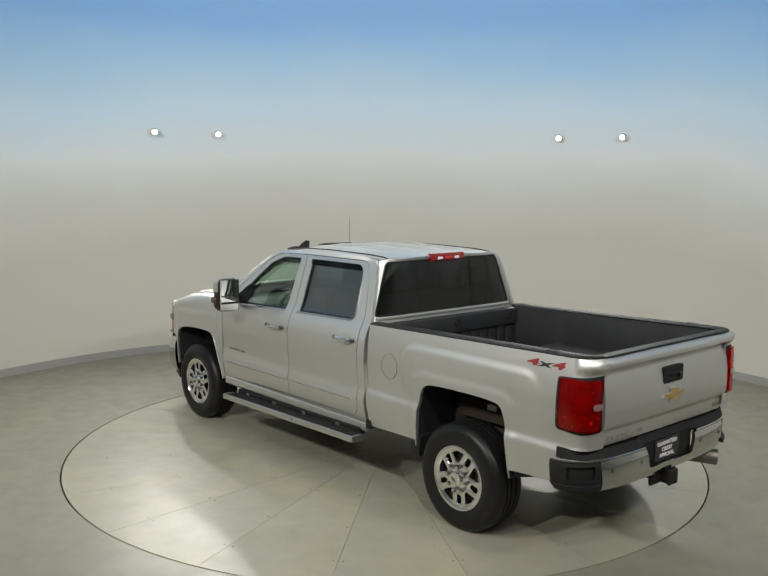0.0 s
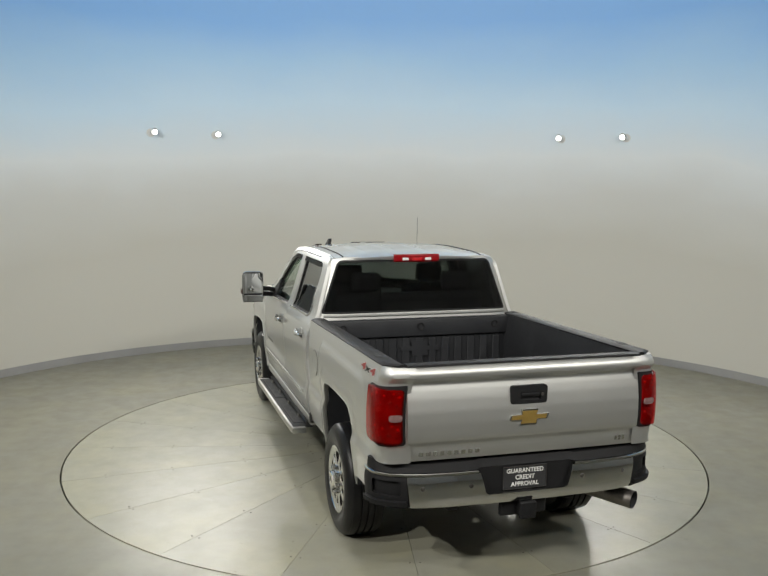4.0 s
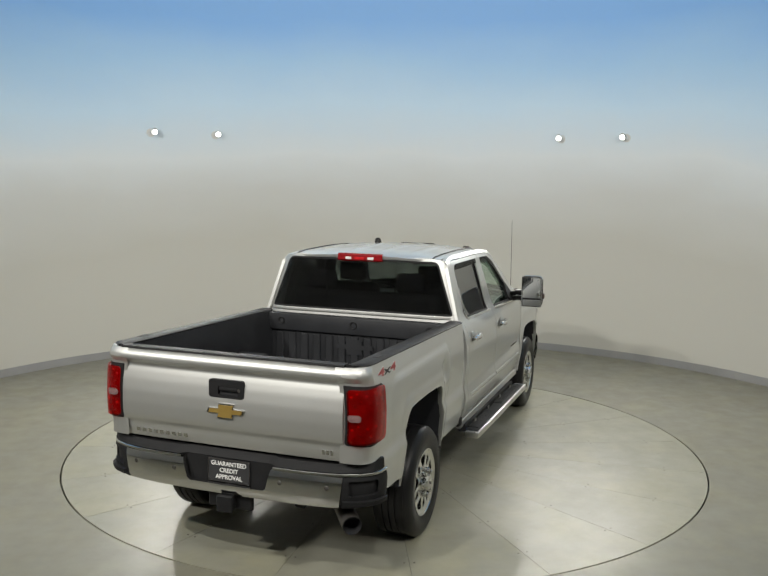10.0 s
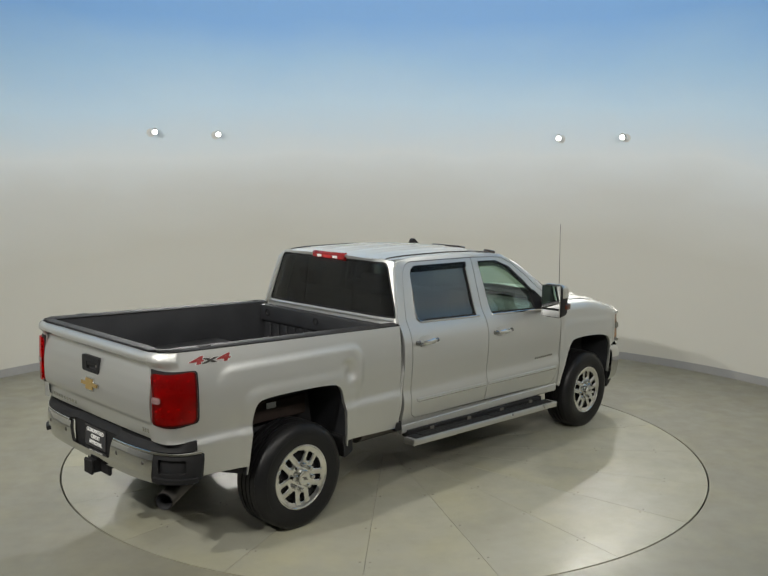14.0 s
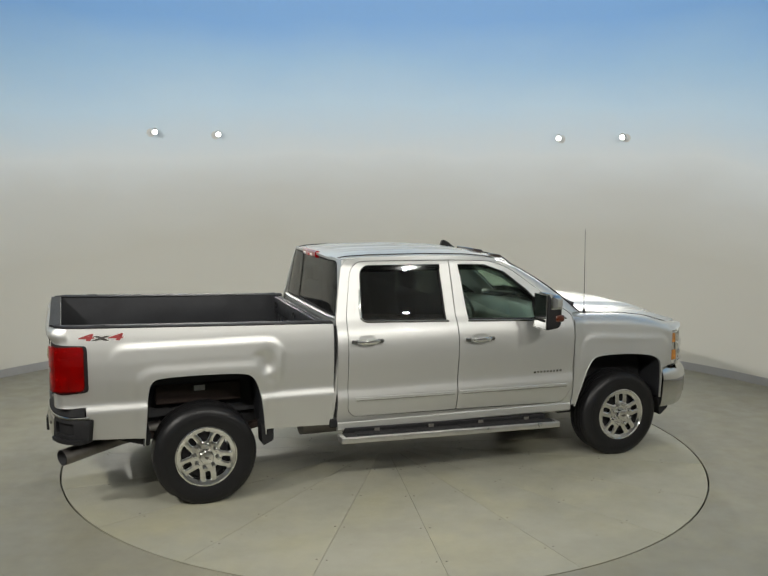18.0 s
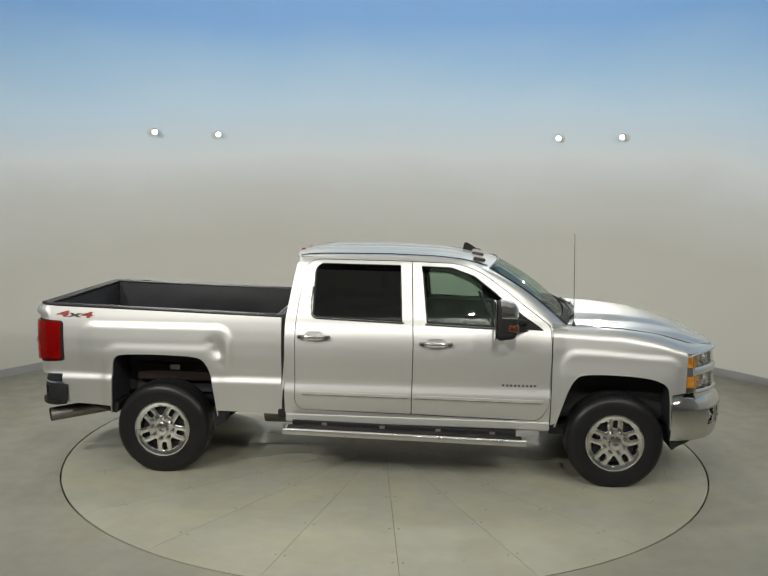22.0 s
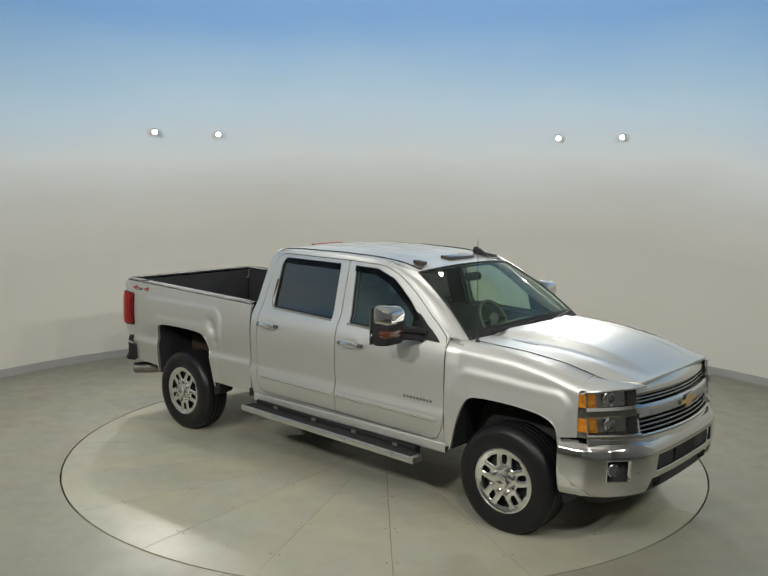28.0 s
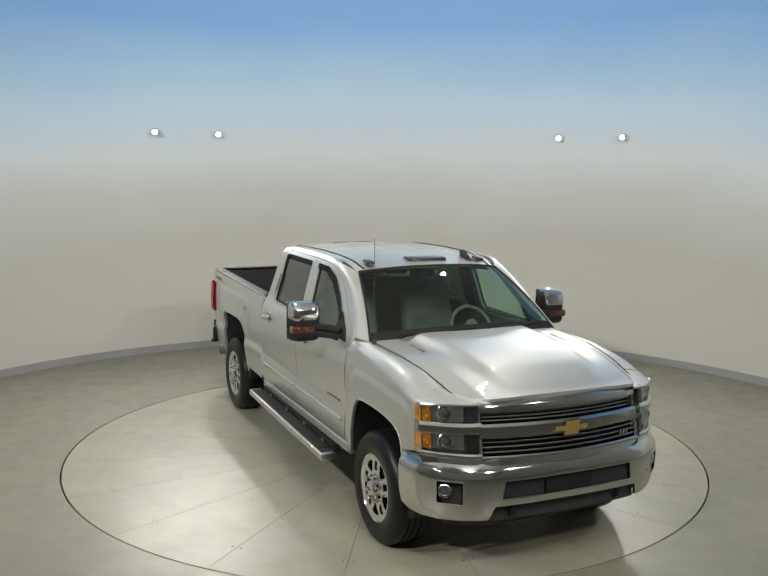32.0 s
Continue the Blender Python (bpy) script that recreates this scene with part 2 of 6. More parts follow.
def room():
    bm = bmesh.new()
    n = 96
    outer = [bm.verts.new((x, y, 0)) for x, y in ((-9, -12), (9, -12), (9, 8), (-9, 8))]
    ring = [bm.verts.new(((DISC_R + 0.012) * math.cos(2 * math.pi * i / n), (DISC_R + 0.012) * math.sin(2 * math.pi * i / n), 0)) for i in range(n)]
    edges = [bm.edges.new((outer[i], outer[(i + 1) % 4])) for i in range(4)] + [bm.edges.new((ring[i], ring[(i + 1) % n])) for i in range(n)]
    bmesh.ops.triangle_fill(bm, use_beauty=True, edges=edges)
    low = [bm.verts.new((v.co.x, v.co.y, -0.06)) for v in ring]
    for i in range(n):
        bm.faces.new((ring[i], ring[(i + 1) % n], low[(i + 1) % n], low[i]))
    bm.faces.new(low)
    floor = new("floor", finish("floor", bm, M_FLOOR, smooth=False))
    tagged(floor, "pale grey painted concrete floor with a round turntable pit", "floor", kind="structure")

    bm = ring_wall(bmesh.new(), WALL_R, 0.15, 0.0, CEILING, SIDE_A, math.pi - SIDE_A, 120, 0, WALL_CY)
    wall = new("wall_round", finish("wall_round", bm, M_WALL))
    tagged(wall, "curved warm grey wall, its colour carrying shade low down and an overlay's sky blue at the top", "wall", kind="structure")
    bm = ring_wall(bmesh.new(), WALL_R - 0.012, 0.010, 0.0, 0.105, SIDE_A, math.pi - SIDE_A, 120, 0, WALL_CY)
    tagged(new("baseboard", finish("baseboard", bm, M_BASE)), "grey vinyl cove base along the curved wall", "baseboard", kind="structure")
    # plain walls that close the hall behind the camera
    ex, ey = WALL_R * math.cos(SIDE_A), WALL_CY + WALL_R * math.sin(SIDE_A)
    for nm, dims in (("wall_west", (-ex - 0.15, -ex, -10.4, ey)), ("wall_east", (ex, ex + 0.15, -10.4, ey)), ("wall_south", (-ex, ex, -10.55, -10.4))):
        bm = box(bmesh.new(), *dims, 0.0, CEILING)
        tagged(new(nm, finish(nm, bm, M_HALL, smooth=False)), "plain dark grey painted wall", "wall", kind="structure")
    bm = box(bmesh.new(), -9, 9, -12, 8, CEILING, CEILING + 0.2)
    tagged(new("ceiling", finish("ceiling", bm, M_CEIL, smooth=False)), "plain pale grey ceiling", "ceiling", kind="structure")


room()


def turntable():
    top = new("turntable")
    tagged(top, "round grey painted steel vehicle turntable flush with the floor", "turntable")
    bm = bmesh.new()
    bmesh.ops.create_cone(bm, cap_ends=True, segments=128, radius1=DISC_R - 0.01, radius2=DISC_R - 0.01, depth=0.03, matrix=Matrix.Translation((0, 0, -0.040)))
    part("deck_base", bm, M_GAP, top)
    # twenty sector plates with eased edges
    bm, half_a, gap, n = bmesh.new(), radians(9), 0.0015, 8
    rows = []
    for r in (0.30, 0.9, 1.6, 2.3, DISC_R - 0.004):
        rows.append([])
        for i in range(n + 1):
            a = (half_a - gap / r) * (2 * i / n - 1)
            rows[-1].append(bm.verts.new((r * math.cos(a), r * math.sin(a), 0)))
    fs = [bm.faces.new((a[j], b[j], b[j + 1], a[j + 1])) for a, b in zip(rows, rows[1:]) for j in range(n)]
    ex = bmesh.ops.extrude_face_region(bm, geom=fs)
    for v in [g for g in ex["geom"] if isinstance(g, bmesh.types.BMVert)]:
        v.co.z = -0.012
    me = finish("deck_plate", bm, M_DISC, smooth=False)
    bm = bmesh.new()
    for k in range(40):
        for r in (0.75, 1.40, 2.05, 2.62):
            a = radians(15 + 18 * (k // 2)) + (-1, 1)[k % 2] * (half_a - 0.035 / r)
            bmesh.ops.create_cone(bm, cap_ends=True, segments=8, radius1=0.0075, radius2=0.006, depth=0.004, matrix=Matrix.Translation((r * math.cos(a), r * math.sin(a), 0.0005)))
    tagged(part("screws", bm, M_SCREW, top, smooth=False), kind="stuff")
    for k in range(20):
        ob = new("deck_plate", me)
        ob.parent, ob.matrix_basis = top, pose(0, 0, 0, 0, 0, 15 + 18 * k)
    bm = bmesh.new()
    bmesh.ops.create_cone(bm, cap_ends=True, segments=48, radius1=0.297, radius2=0.297, depth=0.012, matrix=Matrix.Translation((0, 0, -0.006)))
    part("centre_plate", bm, M_DISC, top, smooth=False)
    return top


TABLE = turntable()


def spotlight(x, y, z, aim):
    """A black can on a yoke, hung from the ceiling just behind its light."""
    m = look((x, y, z), aim)
    lamp = new("ceiling_spotlight")
    tagged(lamp, "black can spotlight hung from the ceiling", "spotlight", group="ceiling spotlights")
    bm = lathe_z([(0.105, 0.02), (0.115, 0.02), (0.115, 0.22), (0.07, 0.26), (0.0005, 0.265)], 28, m)
    part("can", bm, M_BLACK, lamp)
    part("stem", box(bmesh.new(), x - 0.012, x + 0.012, y - 0.012, y + 0.012, z + 0.20, CEILING), M_BLACK, lamp)


def lathe_z(profile, n, m):
    bm = bmesh.new()
    rings = [[bm.verts.new(m @ Vector((r * math.cos(2 * math.pi * i / n), r * math.sin(2 * math.pi * i / n), z))) for r, z in profile] for i in range(n)]
    for i in range(n):
        a, b = rings[i], rings[(i + 1) % n]
        for j in range(len(profile) - 1):
            bm.faces.new((a[j], a[j + 1], b[j + 1], b[j]))
    return bm


for row in LAMPS:
    spotlight(*row[:3], row[4])


def wall_lamp(x, y, z, aim):
    """A short white can on a round plate screwed to the curved wall, its lens behind the light."""
    lamp = new("wall_spotlight")
    tagged(lamp, "short white can spotlight on the curved wall, switched on", "spotlight", group="wall spotlights")
    m = look((x, y, z), aim)
    out = Vector((x, y - WALL_CY, 0)).normalized()
    wall = Vector((out.x * WALL_R, WALL_CY + out.y * WALL_R, z))
    part("can", lathe_z([(0.036, 0.012), (0.044, 0.005), (0.044, 0.07), (0.030, 0.095), (0.0005, 0.098)], 24, m), M_BATTEN, lamp)
    bm = bmesh.new()
    bmesh.ops.create_circle(bm, cap_ends=True, segments=24, radius=0.038, matrix=m @ Matrix.Translation((0, 0, 0.016)))
    part("lens", bm, M_TUBE, lamp, "glowing lens")
    bm = bmesh.new()
    a, b = wall - out * 0.012, m @ Vector((0, 0, 0.09))
    cyl(bm, a, b, 0.016, 0.016, 10)
    cyl(bm, wall - out * 0.014, wall + out * 0.004, 0.06, 0.06, 20)
    part("bracket", bm, M_BATTEN, lamp)


# ---- truck: shape functions (x ahead, y to its left, z up) ----
AXIS = (-0.064, 0.036)


def sm(a, b, x):
    k = min(1.0, max(0.0, (x - a) / (b - a)))
    return k * k * (3 - 2 * k)


def tab(v, rows, soft=0.0):
    xs, ys = [r[0] for r in rows], [r[1] for r in rows]
    if not soft:
        return float(np.interp(v, xs, ys))
    return float(np.mean(np.interp([v - soft, v - soft / 2, v, v + soft / 2, v + soft], xs, ys)))


CAB_SIDE = ((0.50, 0.925), (0.58, 0.952), (0.69, 0.976), (0.745, 0.986), (0.80, 0.978), (0.84, 0.966), (0.95, 0.975), (1.06, 0.984), (1.16, 0.984), (1.25, 0.976), (1.31, 0.960), (1.36, 0.938),
            (1.395, 0.912), (1.44, 0.892), (1.62, 0.842), (1.86, 0.774), (1.90, 0.748), (1.93, 0.700))
BED_SIDE = ((0.50, 0.930), (0.60, 0.948), (0.74, 0.964), (0.825, 0.974), (0.87, 0.952), (1.05, 0.967), (1.18, 0.967), (1.28, 0.960), (1.36, 0.950), (1.43, 0.937), (1.48, 0.928))
FEN_SIDE = ((0.50, 0.936), (0.70, 0.957), (0.85, 0.962), (1.05, 0.962), (1.19, 0.960), (1.24, 0.954), (1.40, 0.938))
DENTS = ((-1.455, 1.10, 0.062, 0.085, -0.034), (-1.50, 1.175, 0.045, 0.022, -0.014), (-1.37, 1.09, 0.040, 0.10, 0.012), (-1.42, 0.98, 0.05, 0.03, -0.010))


def flare(x, z, x0, x1, top, r, soft=0.04):
    """1 inside a swelling with rounded upper corners, 0 outside."""
    qx, qz = abs(x - (x0 + x1) / 2) - (x1 - x0) / 2 + r, z - top + r
    d = math.hypot(max(qx, 0.0), max(qz, 0.0)) + min(max(qx, qz), 0.0) - r
    return 1 - sm(-0.65 * soft, 0.35 * soft, d)


def half(x, z, s=1):
    """Half the body's width at x, z; s is -1 on the truck's right, which has a dent."""
    if x < -0.88:
        y = tab(z, BED_SIDE, 0.02)
        y += 0.012 * flare(x + 0.06 * (1.3 - z) * sm(-2.0, -1.4, x), z, -2.68, -1.315, 1.315, 0.14) * sm(-2.74, -2.50, x) * sm(0.84, 1.04, z)
        y += 0.009 * flare(x, z, -2.475, -1.415, 1.135, 0.15, 0.075)
        if s < 0:
            for dx, dz, rx, rz, d in DENTS:
                y += d * math.exp(-((x - dx) / rx) ** 2 - ((z - dz) / rz) ** 2)
    elif x < 1.402:
        y = tab(z, CAB_SIDE, 0.016)
        y -= 0.05 * sm(0.55, 1.5, x) * sm(1.40, 1.85, z)
    else:
        y = tab(z, FEN_SIDE, 0.02)
        zf = z + 0.035 * sm(1.6, 2.4, x)
        y += 0.013 * flare(x, zf, 1.480, 2.480, 1.178, 0.13, 0.06)
        y += 0.008 * sm(1.40, 1.47, x) * (1 - sm(0.94, 1.10, z)) * (1 - sm(2.37, 2.49, x))
        y += 0.021 * (1 - sm(1.40, 1.53, x))
        y -= 0.018 * max(0.0, (x - 2.28) / 0.26) ** 2
    return y


def rail_z(x):
    return 1.405 + (-0.88 - x) * 0.028


# the tailgate in section: height, x
TG = ((0.86, -3.044), (0.90, -3.056), (0.940, -3.060), (0.958, -3.056), (0.988, -3.086), (1.02, -3.093), (1.10, -3.097), (1.18, -3.094), (1.26, -3.083), (1.32, -3.069), (1.352, -3.058), (1.370, -3.066), (1.392, -3.106), (1.405, -3.114), (1.430, -3.110), (1.450, -3.094), (1.462, -3.068))


def bed_map(s):
    def f(u, v):
        if u >= -2.95:
            return Vector((u, s * half(u, v, s), v))
        x = tab(u, ((-3.22, -3.064), (-3.14, -3.056), (-3.08, -3.038), (-3.02, -3.003), (-2.95, -2.95)))
        k = tab(u, ((-3.22, 0.165), (-3.14, 0.090), (-3.08, 0.042), (-3.02, 0.014), (-2.95, 0.0)))
        lip = 0.70 * max(0.0, -3.060 - tab(v, TG, 0.007)) if v > 1.345 else 0.0
        return Vector((x - lip * sm(-2.97, -3.10, u), s * (half(-2.95, v, s) - k + 0.35 * lip * sm(-2.90, -3.0, u) * (1 - sm(-3.02, -3.12, u))), v))
    return f


def fen_map(s):
    def f(u, v):
        zs = tab(u, ((1.38, 1.275), (2.0, 1.245), (2.3, 1.205), (2.54, 1.135)), 0.05)
        if v <= zs:
            return Vector((u, s * half(u, v), v))
        a = min(1.0, (v - zs) / 0.16) * math.pi / 2
        return Vector((u, s * (half(u, zs) - (0.135 + 0.095 * sm(1.9, 2.52, u)) * (1 - math.cos(a))), zs + 0.10 * math.sin(a)))
    return f


def side_map(s, off=0.0):
    return lambda u, v: Vector((u, s * (half(u, v, s) + off), v))


# ---- mesh tools for panels ----
def resample(poly, step):
    out = []
    for a, b in zip(poly, poly[1:] + poly[:1]):
        a, b = Vector(a), Vector(b)
        n = max(1, round((b - a).length / step))
        out += [a.lerp(b, i / n) for i in range(n)]
    return out


def along(line, step):
    """The open line, resampled."""
    n = max(1, round((Vector(line[-1]) - Vector(line[0])).length / step))
    return resample(line, step)[:-n] + [Vector(line[-1])]


def rounded(poly, r, n=5):
    """The polygon with its corners rounded by r, one number or one for each corner."""
    out, k = [], len(poly)
    rs = r if isinstance(r, (list, tuple)) else [r] * k
    for i in range(k):
        p, a, b = Vector(poly[i]), Vector(poly[i - 1]), Vector(poly[(i + 1) % k])
        q = min(rs[i], (a - p).length * 0.48, (b - p).length * 0.48)
        if q < 0.002:
            out.append(tuple(p))
            continue
        p0, p1 = p + (a - p).normalized() * q, p + (b - p).normalized() * q
        for j in range(n + 1):
            t = j / n
            out.append(tuple(p0 * (1 - t) ** 2 + p * 2 * t * (1 - t) + p1 * t * t))
    return out


def in_poly(poly, pts):
    inside = np.zeros(len(pts), bool)
    x, y = pts[:, 0], pts[:, 1]
    for (x0, y0), (x1, y1) in zip(poly, poly[1:] + poly[:1]):
        if y0 != y1:
            hit = ((y0 > y) != (y1 > y)) & (x < (x1 - x0) * (y - y0) / (y1 - y0) + x0)
            inside ^= hit
    return inside


def sheet(outline, holes, fn, step=0.04, back=(0, 0, 0), bm=None):
    """A panel: the outline less its holes, filled, bent by fn(u, v) and thickened by the vector back."""
    bm = bm or bmesh.new()
    loops = [resample([tuple(q) for q in lp], step) for lp in [outline] + list(holes)]
    pts, edges = [], []
    for lp in loops:
        k = len(pts)
        pts += lp
        edges += [(k + i, k + (i + 1) % len(lp)) for i in range(len(lp))]
    flat = [[tuple(q) for q in lp] for lp in loops]
    rim = np.array([tuple(q) for q in pts])
    lo, hi = rim.min(0), rim.max(0)
    gx, gy = np.meshgrid(np.arange(lo[0] + step / 2, hi[0], step), np.arange(lo[1] + step / 2, hi[1], step))
    grid = np.stack([gx.ravel(), gy.ravel()], 1)
    if len(grid):
        ok = in_poly(flat[0], grid)
        for h in flat[1:]:
            ok &= ~in_poly(h, grid)
        grid = grid[ok]
    if len(grid):
        near = np.sqrt(((grid[:, None, :] - rim[None, :, :]) ** 2).sum(2)).min(1)
        grid = grid[near > step * 0.45]
    vs, _, fs, *_ = geometry.delaunay_2d_cdt([Vector(q) for q in pts] + [Vector(q) for q in grid], edges, [], 0, 1e-6)
    mid = np.array([np.mean([vs[i] for i in f], axis=0) for f in fs])
    ok = in_poly(flat[0], mid)
    for h in flat[1:]:
        ok &= ~in_poly(h, mid)
    fs = [f for f, k in zip(fs, ok) if k]
    front = [bm.verts.new(fn(q.x, q.y)) for q in vs]
    for f in fs:
        bm.faces.new([front[i] for i in f])
    back = Vector(back)
    if back.length:
        rear = [bm.verts.new(v.co + back) for v in front]
        count = {}
        for f in fs:
            bm.faces.new([rear[i] for i in f[::-1]])
            for i in range(len(f)):
                e = (f[i], f[(i + 1) % len(f)])
                count[e] = count.get(e, 0) + 1
        for a, b in count:
            if (b, a) not in count:
                bm.faces.new((front[b], front[a], rear[a], rear[b]))
    for v in [v for v in bm.verts if not v.link_faces]:
        bm.verts.remove(v)
    return bm


def grid_sheet(fn, us, vs, bm=None, thick=0.0):
    """A patch fn(u, v) over the two lists, thickened against its normal."""
    bm = bm or bmesh.new()
    rows = [[bm.verts.new(fn(u, v)) for v in vs] for u in us]
    fs = [bm.faces.new((a[j], b[j], b[j + 1], a[j + 1])) for a, b in zip(rows, rows[1:]) for j in range(len(vs) - 1)]
    if thick:
        bmesh.ops.recalc_face_normals(bm, faces=fs)
        bmesh.ops.solidify(bm, geom=fs, thickness=thick)
    return bm


def span(a, b, n):
    return [a + (b - a) * i / n for i in range(n + 1)]


def sweep(path, profile, bm=None, up=(0, 0, 1), closed=False, caps=True):
    """A profile [(out, up)] carried along a path; out is to the right of the way."""
    bm = bm or bmesh.new()
    path = [Vector(q) for q in path]
    rings, n = [], len(path)
    for i, q in enumerate(path):
        d = (path[(i + 1) % n] - path[i - 1]) if closed or 0 < i < n - 1 else (path[1] - path[0] if i == 0 else path[-1] - path[-2])
        d.normalize()
        r = d.cross(Vector(up)).normalized()
        w = r.cross(d)
        rings.append([bm.verts.new(q + r * a + w * b) for a, b in profile])
    k = len(profile)
    for a, b in list(zip(rings, rings[1:])) + ([(rings[-1], rings[0])] if closed else []):
        for j in range(k):
            bm.faces.new((a[j], a[(j + 1) % k], b[(j + 1) % k], b[j]))
    if caps and not closed:
        bm.faces.new(rings[0])
        bm.faces.new(rings[-1][::-1])
    return bm


def circle(r, n=10, sx=1.0):
    return [(r * sx * math.cos(2 * math.pi * i / n), r * math.sin(2 * math.pi * i / n)) for i in range(n)]


def rect(w, h, b=0.0):
    if not b:
        return [(-w / 2, -h / 2), (w / 2, -h / 2), (w / 2, h / 2), (-w / 2, h / 2)]
    return [(-w / 2 + b, -h / 2), (w / 2 - b, -h / 2), (w / 2, -h / 2 + b), (w / 2, h / 2 - b), (w / 2 - b, h / 2), (-w / 2 + b, h / 2), (-w / 2, h / 2 - b), (-w / 2, -h / 2 + b)]


def lathe(profile, n=48, bm=None, m=None, close=False):
    """Turn [(radius, y)] round the y axis."""
    bm = bm or bmesh.new()
    m = m or Matrix()
    rings = []
    for i in range(n):
        a = 2 * math.pi * i / n
        rings.append([bm.verts.new(m @ Vector((r * math.cos(a), y, r * math.sin(a)))) for r, y in profile])
    k = len(profile)
    for i in range(n):
        a, b = rings[i], rings[(i + 1) % n]
        for j in range(k if close else k - 1):
            bm.faces.new((a[j], a[(j + 1) % k], b[(j + 1) % k], b[j]))
    return bm


def cyl(bm, p0, p1, r0, r1=None, n=16, caps=True):
    p0, p1 = Vector(p0), Vector(p1)
    d = p1 - p0
    bmesh.ops.create_cone(bm, cap_ends=caps, segments=n, radius1=r0, radius2=r0 if r1 is None else r1, depth=d.length,
                          matrix=Matrix.Translation((p0 + p1) / 2) @ d.to_track_quat("Z", "Y").to_matrix().to_4x4())
    return bm


def ball(bm, c, r, sx=1, sy=1, sz=1, n=12):
    bmesh.ops.create_uvsphere(bm, u_segments=n, v_segments=max(6, n // 2 + 2), radius=r, matrix=Matrix.Translation(c) @ Matrix.Diagonal((sx, sy, sz, 1)))
    return bm


def words(text, size, extrude=0.0015, fat=0.018):
    """A flat mesh of the text in x, y, centred."""
    cu = bpy.data.curves.new("text", "FONT")
    cu.body, cu.size, cu.align_x, cu.align_y, cu.extrude, cu.offset = text, size, "CENTER", "CENTER", extrude, size * fat
    ob = new("text", cu)
    bpy.context.view_layer.update()
    me = bpy.data.meshes.new_from_object(ob.evaluated_get(bpy.context.evaluated_depsgraph_get()))
    bpy.data.objects.remove(ob)
    bm = bmesh.new()
    bm.from_mesh(me)
    bpy.data.meshes.remove(me)
    return bm


for row in WALL_LAMPS:
    wall_lamp(*row[:3], row[4])


truck = new("pickup_truck")
tagged(truck, "silver crew-cab pickup truck with chrome trim and an empty open bed", "pickup truck")

# outlines in x, z
def eased(line, n=2):
    """An open line with its corners cut n times."""
    for _ in range(n):
        out = [line[0]]
        for a, b in zip(line, line[1:]):
            out += [(a[0] * 0.75 + b[0] * 0.25, a[1] * 0.75 + b[1] * 0.25), (a[0] * 0.25 + b[0] * 0.75, a[1] * 0.25 + b[1] * 0.75)]
        line = out + [line[-1]]
    return line


ARCH_R = eased([(-2.417, 0.50), (-2.398, 0.80), (-2.384, 0.963), (-2.360, 1.028), (-2.295, 1.056), (-1.949, 1.060), (-1.650, 1.050), (-1.575, 1.018), (-1.525, 0.93), (-1.496, 0.80), (-1.462, 0.50)])
ARCH_F = eased([(1.440, 0.50), (1.497, 0.70), (1.545, 0.85), (1.600, 0.945), (1.668, 0.983), (1.95, 0.985), (2.20, 0.966), (2.32, 0.932), (2.376, 0.884), (2.393, 0.80), (2.413, 0.50)])
DOOR_R = rounded([(-0.722, 0.605), (0.222, 0.590), (0.231, 1.20), (0.206, 1.882), (-0.700, 1.890), (-0.772, 1.42), (-0.776, 0.66)], [0.05, 0.015, 0, 0.01, 0.13, 0.1, 0.04])
DOOR_F = rounded([(0.230, 0.590), (1.315, 0.562), (1.390, 0.70), (1.398, 1.20), (1.385, 1.372), (1.15, 1.545), (1.00, 1.662), (0.80, 1.800), (0.62, 1.868), (0.214, 1.882), (0.239, 1.20)],
                 [0.01, 0.07, 0.04, 0.05, 0.03, 0.02, 0.05, 0.08, 0.1, 0.01, 0])
WIN_R = rounded([(-0.640, 1.402), (0.138, 1.378), (0.115, 1.850), (-0.625, 1.857)], [0.05, 0.015, 0.02, 0.09])
WIN_F = rounded([(0.345, 1.372), (1.325, 1.338), (1.072, 1.490), (0.935, 1.620), (0.74, 1.770), (0.55, 1.838), (0.295, 1.846)], [0.015, 0.01, 0.03, 0.05, 0.08, 0.08, 0.02])


def grow(poly, d):
    out, n = [], len(poly)
    for i in range(n):
        a, q, b = Vector(poly[i - 1]), Vector(poly[i]), Vector(poly[(i + 1) % n])
        t = (b - a).normalized()
        nn = Vector((t.y, -t.x))
        out.append(tuple(q + nn * d))
    return out


def bars(place, u0, u1, v0, v1, n, off, material, parent, label):
    """Plain raised bars of the size of a badge, each a part: place(u, v, out) gives the point."""
    w = (u1 - u0) / n
    for i in range(n):
        a, b = u0 + w * (i + 0.18), u0 + w * (i + 0.80)
        bm = bmesh.new()
        lo = [bm.verts.new(place(u, v, 0)) for u, v in ((a, v0), (b, v0), (b, v1), (a, v1))]
        hi = [bm.verts.new(place(u, v, off)) for u, v in ((a, v0), (b, v0), (b, v1), (a, v1))]
        bm.faces.new(hi)
        for k in range(4):
            bm.faces.new((lo[k], lo[(k + 1) % 4], hi[(k + 1) % 4], hi[k]))
        part("badge_bar", bm, material, parent, label, smooth=False)


